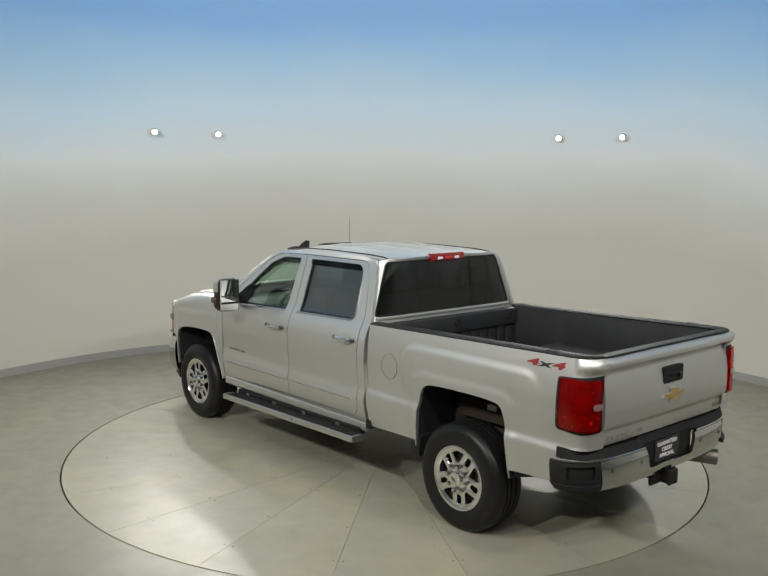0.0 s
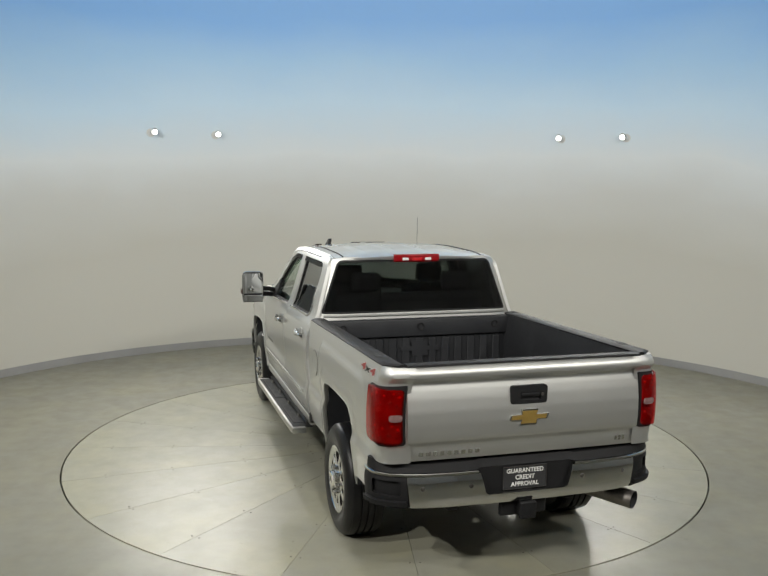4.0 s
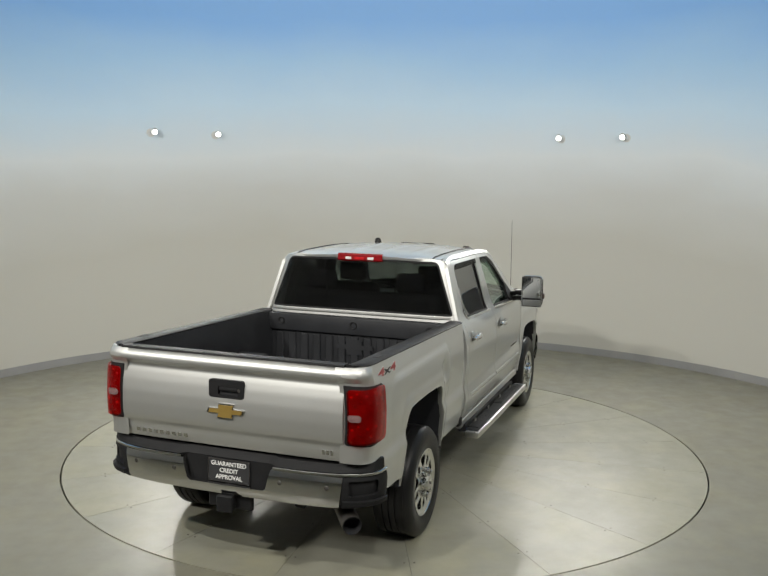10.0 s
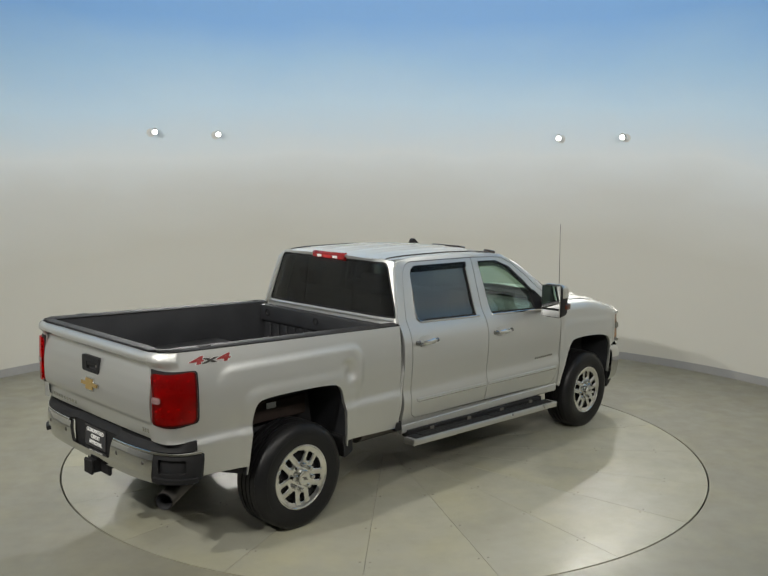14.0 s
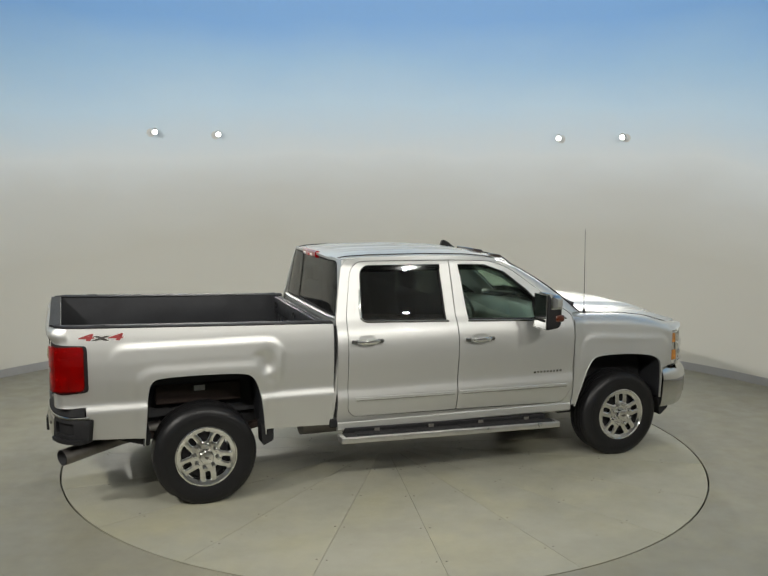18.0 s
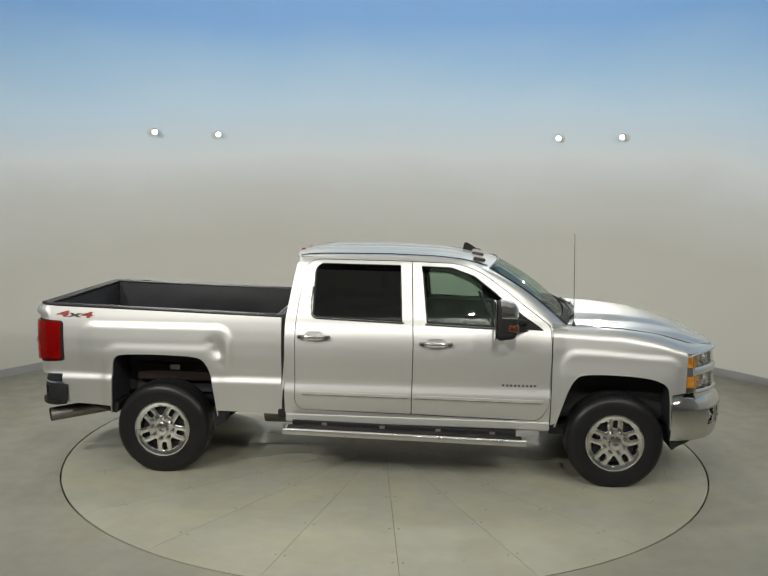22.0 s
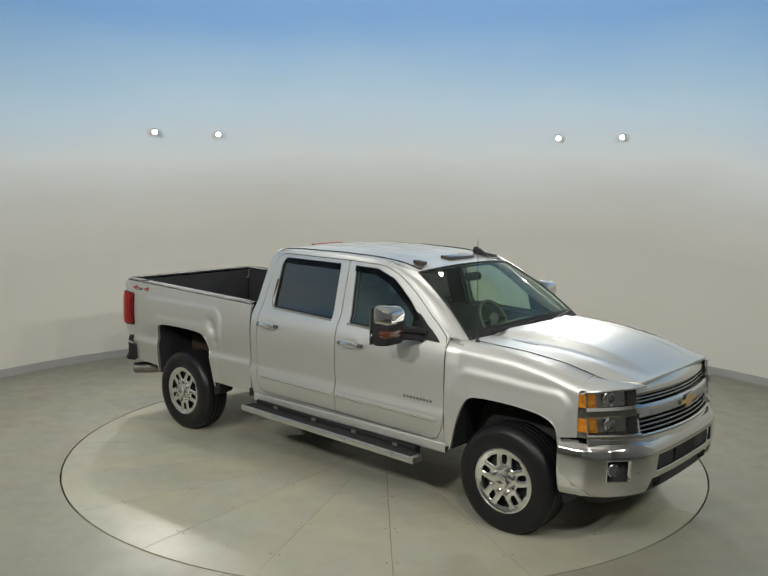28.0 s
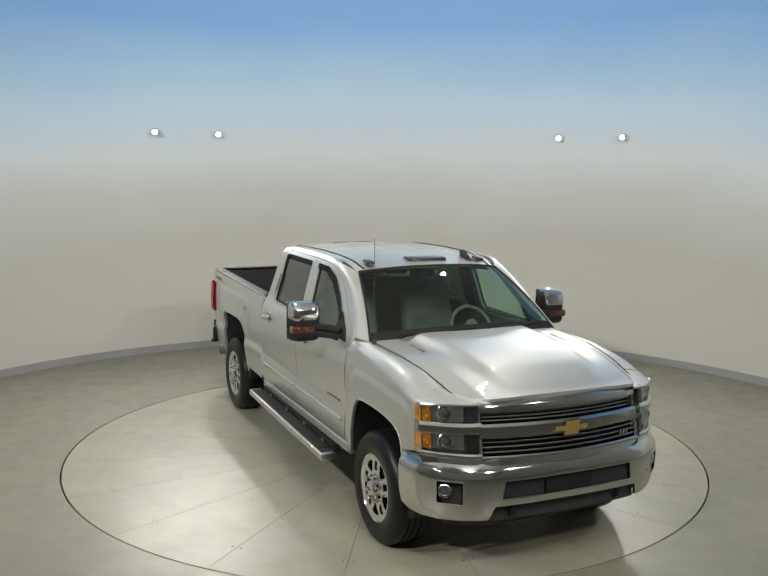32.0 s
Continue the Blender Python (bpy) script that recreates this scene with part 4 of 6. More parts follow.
def cab_rear():
    edge = lambda z: half(-0.8, z) - 0.012
    zs = span(0.62, 1.90, 16)
    outer = [(-edge(z), z) for z in zs] + [(-0.64, 1.918), (0.64, 1.918)] + [(edge(z), z) for z in zs[::-1]]
    win = rounded([(-0.848, 1.440), (0.848, 1.440), (0.692, 1.894), (-0.692, 1.894)], [0.03, 0.03, 0.05, 0.05])
    f = lambda o: (lambda u, v: Vector((back_x(v) + o + 0.045 * (abs(u) / max(0.1, edge(min(v, 1.9)))) ** 10, u, v)))
    wall = part("cab_back", sheet(outer, [win], f(0), 0.05, (0.02, 0, 0)), M_PAINT, truck, "silver cab back panel")
    for y0, y1 in ((-1, -0.3205), (-0.3195, 0.3195), (0.3205, 1)):
        lo = lambda v, y: max(-0.862 + 0.36 * (v - 1.43), min(0.862 - 0.36 * (v - 1.43), y))
        q = [(lo(1.432, y0), 1.432), (lo(1.432, y1), 1.432), (lo(1.895, y1), 1.895), (lo(1.895, y0), 1.895)]
        part("rear_window", sheet(q, [], f(0.010 if abs(y0) < 0.32 else 0.004), 0.08, (0.004, 0, 0)), M_REAR, wall, "dark tinted rear window pane")
    for y in (-0.32, 0.32):
        part("window_bar", sweep([f(0.019)(y, z) for z in span(1.44, 1.885, 5)], rect(0.010, 0.008), up=(1, 0, 0)), M_BLACK, wall, "black pane divider")
    part("window_edge", sheet(win, [grow(win, -0.016)], f(0.002), 0.06, (0.006, 0, 0)), M_BLACK, wall)
    part("window_sill", sweep([f(-0.008)(y, 1.424) for y in span(-0.83, 0.83, 14)], rect(0.02, 0.022, 0.006)), M_PAINT, wall, "silver strip under the rear window")
    part("plastic_panel", sheet(rounded([(-0.30, 1.447), (0.30, 1.447), (0.30, 1.525), (-0.30, 1.525)], 0.01), [], f(0.018), 0.1, (0.003, 0, 0)), M_FABRIC, wall, "grey panel behind the sliding pane")


cab_top()
cab_rear()


# ---- front end ----
def gx(y, z):
    return 2.915 - 0.085 * (y / 0.62) ** 2 - 0.075 * (z - 0.84) / 0.35


def bow_tie(bm, place, w, h, off):
    """A plain slanted cross."""
    q = [(-0.5, -0.16), (-0.19, -0.16), (-0.23, -0.5), (0.19, -0.5), (0.20, -0.16), (0.46, -0.16), (0.5, 0.16), (0.19, 0.16), (0.23, 0.5), (-0.19, 0.5), (-0.20, 0.16), (-0.46, 0.16)]
    lo = [bm.verts.new(place(a * w, b * h, 0)) for a, b in q]
    hi = [bm.verts.new(place(a * w, b * h, off)) for a, b in q]
    bm.faces.new(hi)
    for k in range(12):
        bm.faces.new((lo[k], lo[(k + 1) % 12], hi[(k + 1) % 12], hi[k]))
    return bm


def grille():
    back = sheet([(-0.63, 0.83), (0.63, 0.83), (0.63, 1.19), (-0.63, 1.19)], [], lambda u, v: Vector((gx(u, v) - 0.055, u, v)), 0.08, (-0.01, 0, 0))
    g = part("grille", back, M_GAP, truck, "chrome and black front grille")
    row = lambda z, y1=0.615, o=0.0: [(gx(y, z) + o, y, z) for y in span(-y1, y1, 18)]
    band = lambda y, v: Vector((gx(y, 1.128) + 0.018 - 0.060 * v ** 1.6 + 0.010 * math.sin(math.pi * v), y, 1.122 + 0.094 * v))
    part("upper_frame", grid_sheet(band, span(-0.628, 0.628, 24), span(0, 1, 8), thick=0.025), M_CHROME, g, "broad chrome upper grille frame")
    part("lower_frame", sweep(row(0.838, 0.625), rect(0.04, 0.028, 0.008)), M_CHROME, g, "chrome lower grille frame")
    part("lower_filler", grid_sheet(lambda y, w: Vector((gx(y, 0.838) - 0.004 + 0.016 * w, y, 0.834 - 0.052 * w)), span(-0.625, 0.625, 18), span(0, 1, 4), thick=0.010), M_CHROME, g, "chrome filler under the grille")
    part("cross_bar", sweep(row(1.004, 0.625, 0.008), rect(0.05, 0.098, 0.016)), M_CHROME, g, "wide chrome grille bar")
    for z in (1.066, 1.089, 1.112):
        part("slat", sweep(row(z, 0.605, -0.014), rect(0.034, 0.013, 0.004)), M_DCHROME, g, "dark chrome slat")
    for z in (0.870, 0.901, 0.932):
        part("slat", sweep(row(z, 0.605, -0.014), rect(0.034, 0.013, 0.004)), M_DCHROME, g, "dark chrome slat")
    for s in (-1, 1):
        part("side_frame", sweep([(gx(0.625, z) - 0.004, s * 0.622, z) for z in span(0.83, 1.195, 6)], rect(0.03, 0.022, 0.006), up=(1, 0, 0)), M_CHROME, g)
    pl = lambda k: (lambda a, b, o: Vector((gx(a, 1.0) + 0.034 + k + o, a, 0.998 + b)))
    part("emblem_rim", bow_tie(bmesh.new(), pl(0), 0.275, 0.104, 0.012), M_CHROME, g, "chrome emblem rim")
    part("emblem", bow_tie(bmesh.new(), pl(0.010), 0.250, 0.084, 0.007), M_GOLD, g, "plain gold emblem")
    pl = lambda a, b, o: Vector((gx(a, 0.90) + 0.004 + o, a, 0.898 + b))
    bars(pl, 0.44, 0.53, -0.018, 0.018, 3, 0.004, M_CHROME, g, "small chrome bar of a badge")


def hx(y):
    return 2.848 - 0.240 * max(0.0, (abs(y) - 0.60) / 0.33) ** 1.7


def lamp_bridge(s):
    """The painted strip between a fender's front edge, the hood and the lamp."""
    def f(k, w):
        y = 0.575 + 0.363 * k
        a = Vector((hx(y) - 0.022, s * y, 0.84 + 0.362 * (1 - 0.085 * max(0.0, y - 0.63) / 0.3)))
        b = fen_map(s)(2.522, 1.292 - 0.158 * k)
        q = a.lerp(b, w)
        q.z -= 0.008 * (1 - k) ** 2
        return q
    part("lamp_bridge", grid_sheet(f, span(0, 1, 10), span(-0.06, 1.03, 8), thick=0.012), M_PAINT, truck)


def head_lamp(s):
    low = lambda u, v: 0.84 + (v - 0.84) * (1 - 0.085 * max(0.0, u - 0.63) / 0.3)
    f = lambda o: (lambda u, v: Vector((hx(u) + o - 0.03 * (v - 0.84) / 0.35, s * u, low(u, v))))
    h = part("head_lamp", sheet([(0.632, 0.840), (0.935, 0.850), (0.935, 1.195), (0.632, 1.190)], [], f(-0.045), 0.05, (-0.02, 0, 0)), M_GAP, truck, "stacked head lamp with chrome trim and amber markers")
    strip = lambda z0, z1, o, m, nm, lab="", y0=0.632, y1=0.940: part(nm, sheet(rounded([(y0, z0), (y1, z0), (y1, z1), (y0, z1)], 0.008), [], f(o), 0.03, (-0.05, -s * 0.004, 0)), m, h, lab)
    across = lambda z, o: [f(o)(y, z) for y in span(0.628, 0.936, 14)]
    part("upper_trim", sweep(across(1.188, -0.008), rect(0.034, 0.022, 0.008)), M_CHROME, h, "chrome lamp trim")
    part("divider", sweep(across(1.029, -0.004), rect(0.040, 0.078, 0.018)), M_CHROME, h, "wide chrome bar between the lamps")
    part("lower_trim", sweep(across(0.852, -0.006), rect(0.036, 0.034, 0.010)), M_CHROME, h, "chrome lamp trim")
    part("outer_trim", sweep([f(-0.008)(0.930, z) for z in span(0.845, 1.198, 6)], rect(0.010, 0.014, 0.003), up=(1, 0, 0)), M_CHROME, h)
    # the lamp wraps round the corner to the fender's edge
    wrap = lambda w, v: f(-0.012)(0.930, v).lerp(fen_map(s)(2.524, low(0.930, v)), w)
    for z0, z1, m, nm, lab in ((0.838, 0.882, M_CHROME, "corner_trim", "chrome lamp trim"), (0.884, 0.988, M_AMBER, "corner_marker", "amber side marker"), (0.990, 1.068, M_CHROME, "corner_trim", "chrome lamp trim"),
                               (1.070, 1.172, M_AMBER, "corner_marker", "amber side marker"), (1.174, 1.200, M_CHROME, "corner_trim", "chrome lamp trim")):
        part(nm, grid_sheet(wrap, span(0, 1, 6), span(z0, z1, 4), thick=0.008), m, h, lab)
    # chrome filler between the lamp and the bumper
    part("filler", grid_sheet(lambda u, w: f(-0.012 + 0.012 * w)(u, 0.842 - 0.058 * w), span(0.628, 0.936, 12), span(0, 1, 4), thick=0.010), M_CHROME, h, "chrome filler under the lamp")
    for zc, big in ((1.120, 0.047), (0.936, 0.047)):
        am = rounded([(0.884, zc - 0.052), (0.932, zc - 0.052), (0.932, zc + 0.052), (0.888, zc + 0.052)], 0.004)
        mk = part("amber_marker", sheet(am, [], f(-0.012), 0.02, (-0.03, 0, 0)), M_AMBER, h, "amber side marker")
        for k, (u, dz, r) in enumerate(((0.902, -0.020, 0.016), (0.915, -0.002, 0.011), (0.900, 0.020, 0.009), (0.918, 0.028, 0.009), (0.918, -0.034, 0.009))):
            bm = bmesh.new()
            bmesh.ops.create_cone(bm, cap_ends=True, segments=6, radius1=r, radius2=0.003, depth=0.010, matrix=Matrix.Translation(f(-0.008)(u, zc + dz)) @ pose(0, 0, 0, 0, 90 - 25 * (k % 2), s * 35))
            part("prism", bm, M_AMBER2, mk, "bright amber prism", smooth=False)
        refl = rounded([(0.716, zc - 0.052), (0.880, zc - 0.052), (0.882, zc + 0.052), (0.716, zc + 0.052)], 0.010)
        part("reflector", sheet(refl, [], f(-0.034), 0.03, (-0.01, 0, 0)), M_SATIN, h, "bright lamp reflector")
        yc = 0.812
        c = Vector((hx(yc) - 0.022 - 0.03 * (zc - 0.84) / 0.35, s * yc, zc))
        m = Matrix.Translation(c) @ pose(0, 0, 0, 0, 0, -90 + s * 22)
        prof = [(big + 0.012, -0.03), (big + 0.010, -0.002), (big + 0.004, 0.004), (big - 0.008, -0.012), (big - 0.012, -0.010), (big - 0.014, 0.010), (big - 0.019, 0.012), (big - 0.021, -0.012)]
        part("lamp_ring", lathe(prof, 28, None, m), M_BRIGHT, h, "chrome lamp ring")
        bm = ball(bmesh.new(), (0, 0, 0), big - 0.018, 1, 0.55, 1, 20)
        bm.transform(m)
        part("projector", bm, M_LAMP, h, "glassy projector lens")
        blk = rounded([(0.636, zc - 0.052), (0.706, zc - 0.052), (0.702, zc + 0.052), (0.636, zc + 0.052)], 0.008)
        part("inner_cover", sheet(blk, [], f(-0.020), 0.03, (-0.02, 0, 0)), M_BLACK, h, "black inner lamp cover")
        cov = rounded([(0.634, zc - 0.060), (0.928, zc - 0.060), (0.928, zc + 0.060), (0.634, zc + 0.060)], 0.006)
        part("lens_cover", sheet(cov, [], f(0.0), 0.03, (-0.003, 0, 0)), M_LENS, h, "clear lamp lens")


BUMP = ((0, 2.945, 0.0), (0.30, 2.940, 0.30), (0.52, 2.925, 0.52), (0.66, 2.895, 0.656), (0.80, 2.832, 0.778), (0.95, 2.738, 0.890), (1.10, 2.610, 0.966), (1.24, 2.475, 0.996), (1.30, 2.415, 1.000))


def bump_pt(u, v, o=0.0):
    a, s = abs(u), 1 if u >= 0 else -1
    x, y = tab(a, [(r[0], r[1]) for r in BUMP], 0.04), tab(a, [(r[0], r[2]) for r in BUMP], 0.0)
    x1, y1 = tab(a + 0.03, [(r[0], r[1]) for r in BUMP], 0.04), tab(a + 0.03, [(r[0], r[2]) for r in BUMP])
    n = Vector((y1 - y, -(x1 - x), 0))
    n = n.normalized() if n.length > 1e-6 else Vector((0, 1, 0))
    k = o - tab(v, ((0.40, 0.06), (0.46, 0.022), (0.56, 0.004), (0.66, 0.0), (0.73, 0.0), (0.765, 0.012), (0.80, 0.045), (0.825, 0.085)), 0.012)
    return Vector((x + n.x * k, s * (y + n.y * k), v))


def front_bumper():
    outer = [(-0.60, 0.440), (-0.56, 0.535), (0.56, 0.535), (0.60, 0.440), (0.90, 0.432), (1.29, 0.425), (1.30, 0.60), (1.30, 0.812), (0.9, 0.822), (0.66, 0.808), (0.58, 0.792), (-0.58, 0.792), (-0.66, 0.808),
             (-0.9, 0.822), (-1.30, 0.812), (-1.30, 0.60), (-1.29, 0.425), (-0.90, 0.432)]
    mid = rounded([(-0.52, 0.575), (0.52, 0.575), (0.50, 0.700), (-0.50, 0.700)], 0.012)
    fogs = [rounded([(s * 0.775, 0.548), (s * 0.955, 0.552), (s * 0.955, 0.700), (s * 0.775, 0.700)], 0.012) for s in (-1, 1)]
    b = part("front_bumper", sheet(outer, [mid] + fogs, bump_pt, 0.028, (-0.025, 0, 0)), M_CHROME, truck, "chrome front bumper")
    part("bumper_mesh", sheet([(-0.54, 0.56), (0.54, 0.56), (0.54, 0.72), (-0.54, 0.72)], [], lambda u, v: bump_pt(u, v, -0.05), 0.08, (-0.01, 0, 0)), M_BLACK, b, "black bumper mesh")
    for u0, u1 in ((-0.515, -0.19), (0.19, 0.515)):
        pan = rounded([(u0, 0.572), (u1, 0.572), (u1, 0.702), (u0, 0.702)], 0.006)
        part("mesh_panel", sheet(pan, [], lambda u, v: bump_pt(u, v, -0.034), 0.05, (-0.008, 0, 0)), M_LINER, b, "dark grey fine-mesh panel")
    pan = rounded([(-0.18, 0.580), (0.18, 0.580), (0.18, 0.700), (-0.18, 0.700)], 0.008)
    part("plate_bracket", sheet(pan, [], lambda u, v: bump_pt(u, v, -0.022), 0.05, (-0.012, 0, 0)), M_BLACK, b, "black plate bracket")
    part("mesh_frame", sweep([bump_pt(u, v, -0.006) for u, v in resample(mid, 0.06)], rect(0.012, 0.010, 0.003), up=(1, 0, 0), closed=True), M_CHROME, b, "bright edge of the opening")
    part("air_dam", sheet([(-1.12, 0.315), (1.12, 0.315), (1.22, 0.46), (-1.22, 0.46)], [], lambda u, v: bump_pt(u, max(v, 0.46), -0.06 - (0.46 - v) * 1.1) + Vector((0, 0, min(0, v - 0.46))), 0.06, (-0.02, 0, 0)), M_BLACK, b, "black lower air dam")
    part("lower_intake", sheet([(-0.62, 0.42), (0.62, 0.42), (0.60, 0.55), (-0.60, 0.55)], [], lambda u, v: bump_pt(u, 0.55, -0.06) + Vector((0, 0, v - 0.55)), 0.06, (-0.02, 0, 0)), M_GAP, b)
    for s in (-1, 1):
        part("fog_pocket", sheet([(s * 0.76, 0.535), (s * 0.97, 0.54), (s * 0.97, 0.715), (s * 0.76, 0.715)], [], lambda u, v: bump_pt(u, 0.63, -0.055) + Vector((0, 0, v - 0.63)), 0.04, (-0.015, 0, 0)), M_GAP, b, "black fog lamp pocket")
        part("fog_frame", sweep([bump_pt(u, v, 0.0) for u, v in resample(fogs[0 if s < 0 else 1], 0.05)], rect(0.008, 0.008, 0.002), up=(1, 0, 0), closed=True), M_CHROME, b)
        c = bump_pt(s * 0.905, 0.628, -0.03)
        m = Matrix.Translation(c) @ pose(0, 0, 0, 0, 0, -90 + s * 30)
        fl = part("fog_lamp", lathe([(0.046, -0.03), (0.046, 0.012), (0.040, 0.016), (0.036, 0.004)], 24, None, m), M_BRIGHT, b, "round fog lamp")
        bm = ball(bmesh.new(), (0, 0, 0), 0.038, 1, 0.35, 1, 16)
        bm.transform(m)
        part("fog_lens", bm, M_LAMP, fl)
        part("parking_sensor", ball(bmesh.new(), bump_pt(s * 0.70, 0.60, 0.0), 0.012, 0.4, 1, 1), M_CHROME, b)
        bm = sweep([(2.86, s * 0.42, 0.445), (2.90, s * 0.42, 0.47), (2.905, s * 0.42, 0.505), (2.87, s * 0.42, 0.515)], rect(0.022, 0.03, 0.006), up=(0, 1, 0))
        part("tow_hook", bm, M_BLACK, b, "black tow hook")


grille()
for side in (-1, 1):
    head_lamp(side)
    lamp_bridge(side)
front_bumper()


# ---- mirrors and side steps ----
def mirror(s):
    x0, x1, y0, y1, z0, z1 = 0.908, 1.085, 1.075, 1.292, 1.300, 1.620
    bm = bmesh.new()
    box(bm, x0, x1, y0, y1, z0, z1, 0.045, 5)
    for v in bm.verts:
        k = (v.co.x - x0) / (x1 - x0)
        v.co.y -= 0.02 * k
        v.co.z += (-0.03 if v.co.z > 1.46 else 0.02) * k * k
        v.co.y *= s
    h = part("door_mirror", bm, M_BLACK, truck, "large towing mirror with chrome cap")
    bm = bmesh.new()
    box(bm, x0 + 0.016, x1 + 0.006, y0 + 0.006, y1 + 0.005, 1.460, z1 + 0.006, 0.046, 5)
    for v in bm.verts:
        k = (v.co.x - x0) / (x1 - x0)
        v.co.y -= 0.02 * k
        v.co.z += (-0.03 if v.co.z > 1.54 else 0.0) * k * k
        v.co.y *= s
    part("cap", bm, M_CHROME, h, "chrome mirror cap")
    gl = lambda nm, a, b, c, d: part(nm, box(bmesh.new(), x0 - 0.004, x0 + 0.004, *sorted((s * a, s * b)), c, d, 0.003, 1), M_MIRROR, h, "mirror glass")
    gl("mirror_glass", y0 + 0.016, y1 - 0.014, 1.395, 1.606)
    gl("convex_glass", y0 + 0.016, y1 - 0.014, 1.314, 1.378)
    part("mirror_rim", sweep([(x0 - 0.002, s * a, b) for a, b in ((y0 + 0.012, 1.31), (y1 - 0.010, 1.31), (y1 - 0.010, 1.61), (y0 + 0.012, 1.61))], rect(0.008, 0.008), up=(1, 0, 0), closed=True), M_CHROME, h)
    part("signal_lens", box(bmesh.new(), x1 - 0.085, x1 + 0.006, *sorted((s * (y0 + 0.025), s * (y1 + 0.002))), 1.374, 1.438, 0.020, 3), M_SIGNAL, h, "amber signal lens")
    for z in (1.372, 1.428):
        bm = sweep([(1.16, s * 0.93, z - 0.03), (1.13, s * 0.99, z - 0.01), (1.06, s * 1.09, z)], rect(0.07, 0.048, 0.012))
        part("arm", bm, M_BLACK, h, "black mirror arm")
    sail = rounded([(1.015, 1.352), (1.335, 1.338), (1.29, 1.372), (1.16, 1.455), (1.075, 1.525), (1.015, 1.54)], 0.015)
    part("mirror_base", sheet(sail, [], side_map(s, 0.006), 0.03, (0, -s * 0.03, 0)), M_BLACK, h, "black mirror base")


def side_step(s):
    y = s * 1.035
    path = [(-0.86, y + s * 0.004, 0.4523), (-0.80, y + s * 0.006, 0.451), (-0.4, y + s * 0.008, 0.442), (0.6, y + s * 0.008, 0.420), (1.14, y + s * 0.006, 0.408), (1.195, y + s * 0.004, 0.407)]
    prof = [(math.copysign(abs(math.cos(a)) ** 0.22, math.cos(a)) * 0.062, math.copysign(abs(math.sin(a)) ** 0.3, math.sin(a)) * 0.027 - 0.008) for a in span(0, 2 * math.pi, 24)[:-1]]
    st = part("side_step", sweep(path, prof), M_SATIN, truck, "satin steel side step with black treads")
    cover = [(x, y - s * 0.006, 0.4395 - 0.0225 * (x + 0.4) + 0.018) for x in span(-0.83, 1.165, 12)]
    part("top_cover", sweep(cover, rect(0.114, 0.012, 0.004)), M_BLACK, st, "black step top")
    for x0, x1 in ((-0.72, -0.06), (0.24, 1.06)):
        pad = [(x, y - s * 0.022, 0.4405 - 0.0225 * (x + 0.4) + 0.020) for x in span(x0, x1, 8)]
        td = part("tread", sweep(pad, rect(0.100, 0.016, 0.005)), M_BLACK, st, "black step tread")
        for i, x in enumerate(span(x0 + 0.05, x1 - 0.05, 12)):
            part("tread_rib", box(bmesh.new(), x - 0.012, x + 0.012, y - s * 0.028 - 0.036, y - s * 0.028 + 0.036, 0.4475 - 0.0225 * (x + 0.4) + 0.019, 0.4475 - 0.0225 * (x + 0.4) + 0.0225), M_BLACK, td)
    for x, z in ((-0.862, 0.4523), (1.197, 0.407)):
        part("end_cap", box(bmesh.new(), x - 0.006, x + 0.006, *sorted((y - s * 0.056, y + s * 0.064)), z - 0.034, z + 0.018, 0.004, 2), M_SATIN, st, "square steel end cap")
    part("inner_plate", sweep([(x, y - s * 0.10, 0.470 - 0.0225 * (x + 0.4)) for x in span(-0.80, 1.12, 4)], rect(0.07, 0.062, 0.008)), M_BLACK, st, "black step inner plate")
    for x in (-0.52, -0.02, 0.46, 0.92):
        bm = sweep([(x, y - s * 0.06, 0.44 - 0.02 * x), (x, y - s * 0.14, 0.46 - 0.02 * x), (x, y - s * 0.22, 0.55 - 0.02 * x)], rect(0.09, 0.022, 0.005), up=(1, 0, 0))
        br = part("bracket", bm, M_BLACK, st, "black step bracket")
        part("label", box(bmesh.new(), x - 0.022, x + 0.022, y - s * 0.052 - 0.005, y - s * 0.052 + 0.005, 0.466 - 0.0225 * (x + 0.4), 0.492 - 0.0225 * (x + 0.4)), M_SCREW, br)


for side in (-1, 1):
    mirror(side)
    side_step(side)
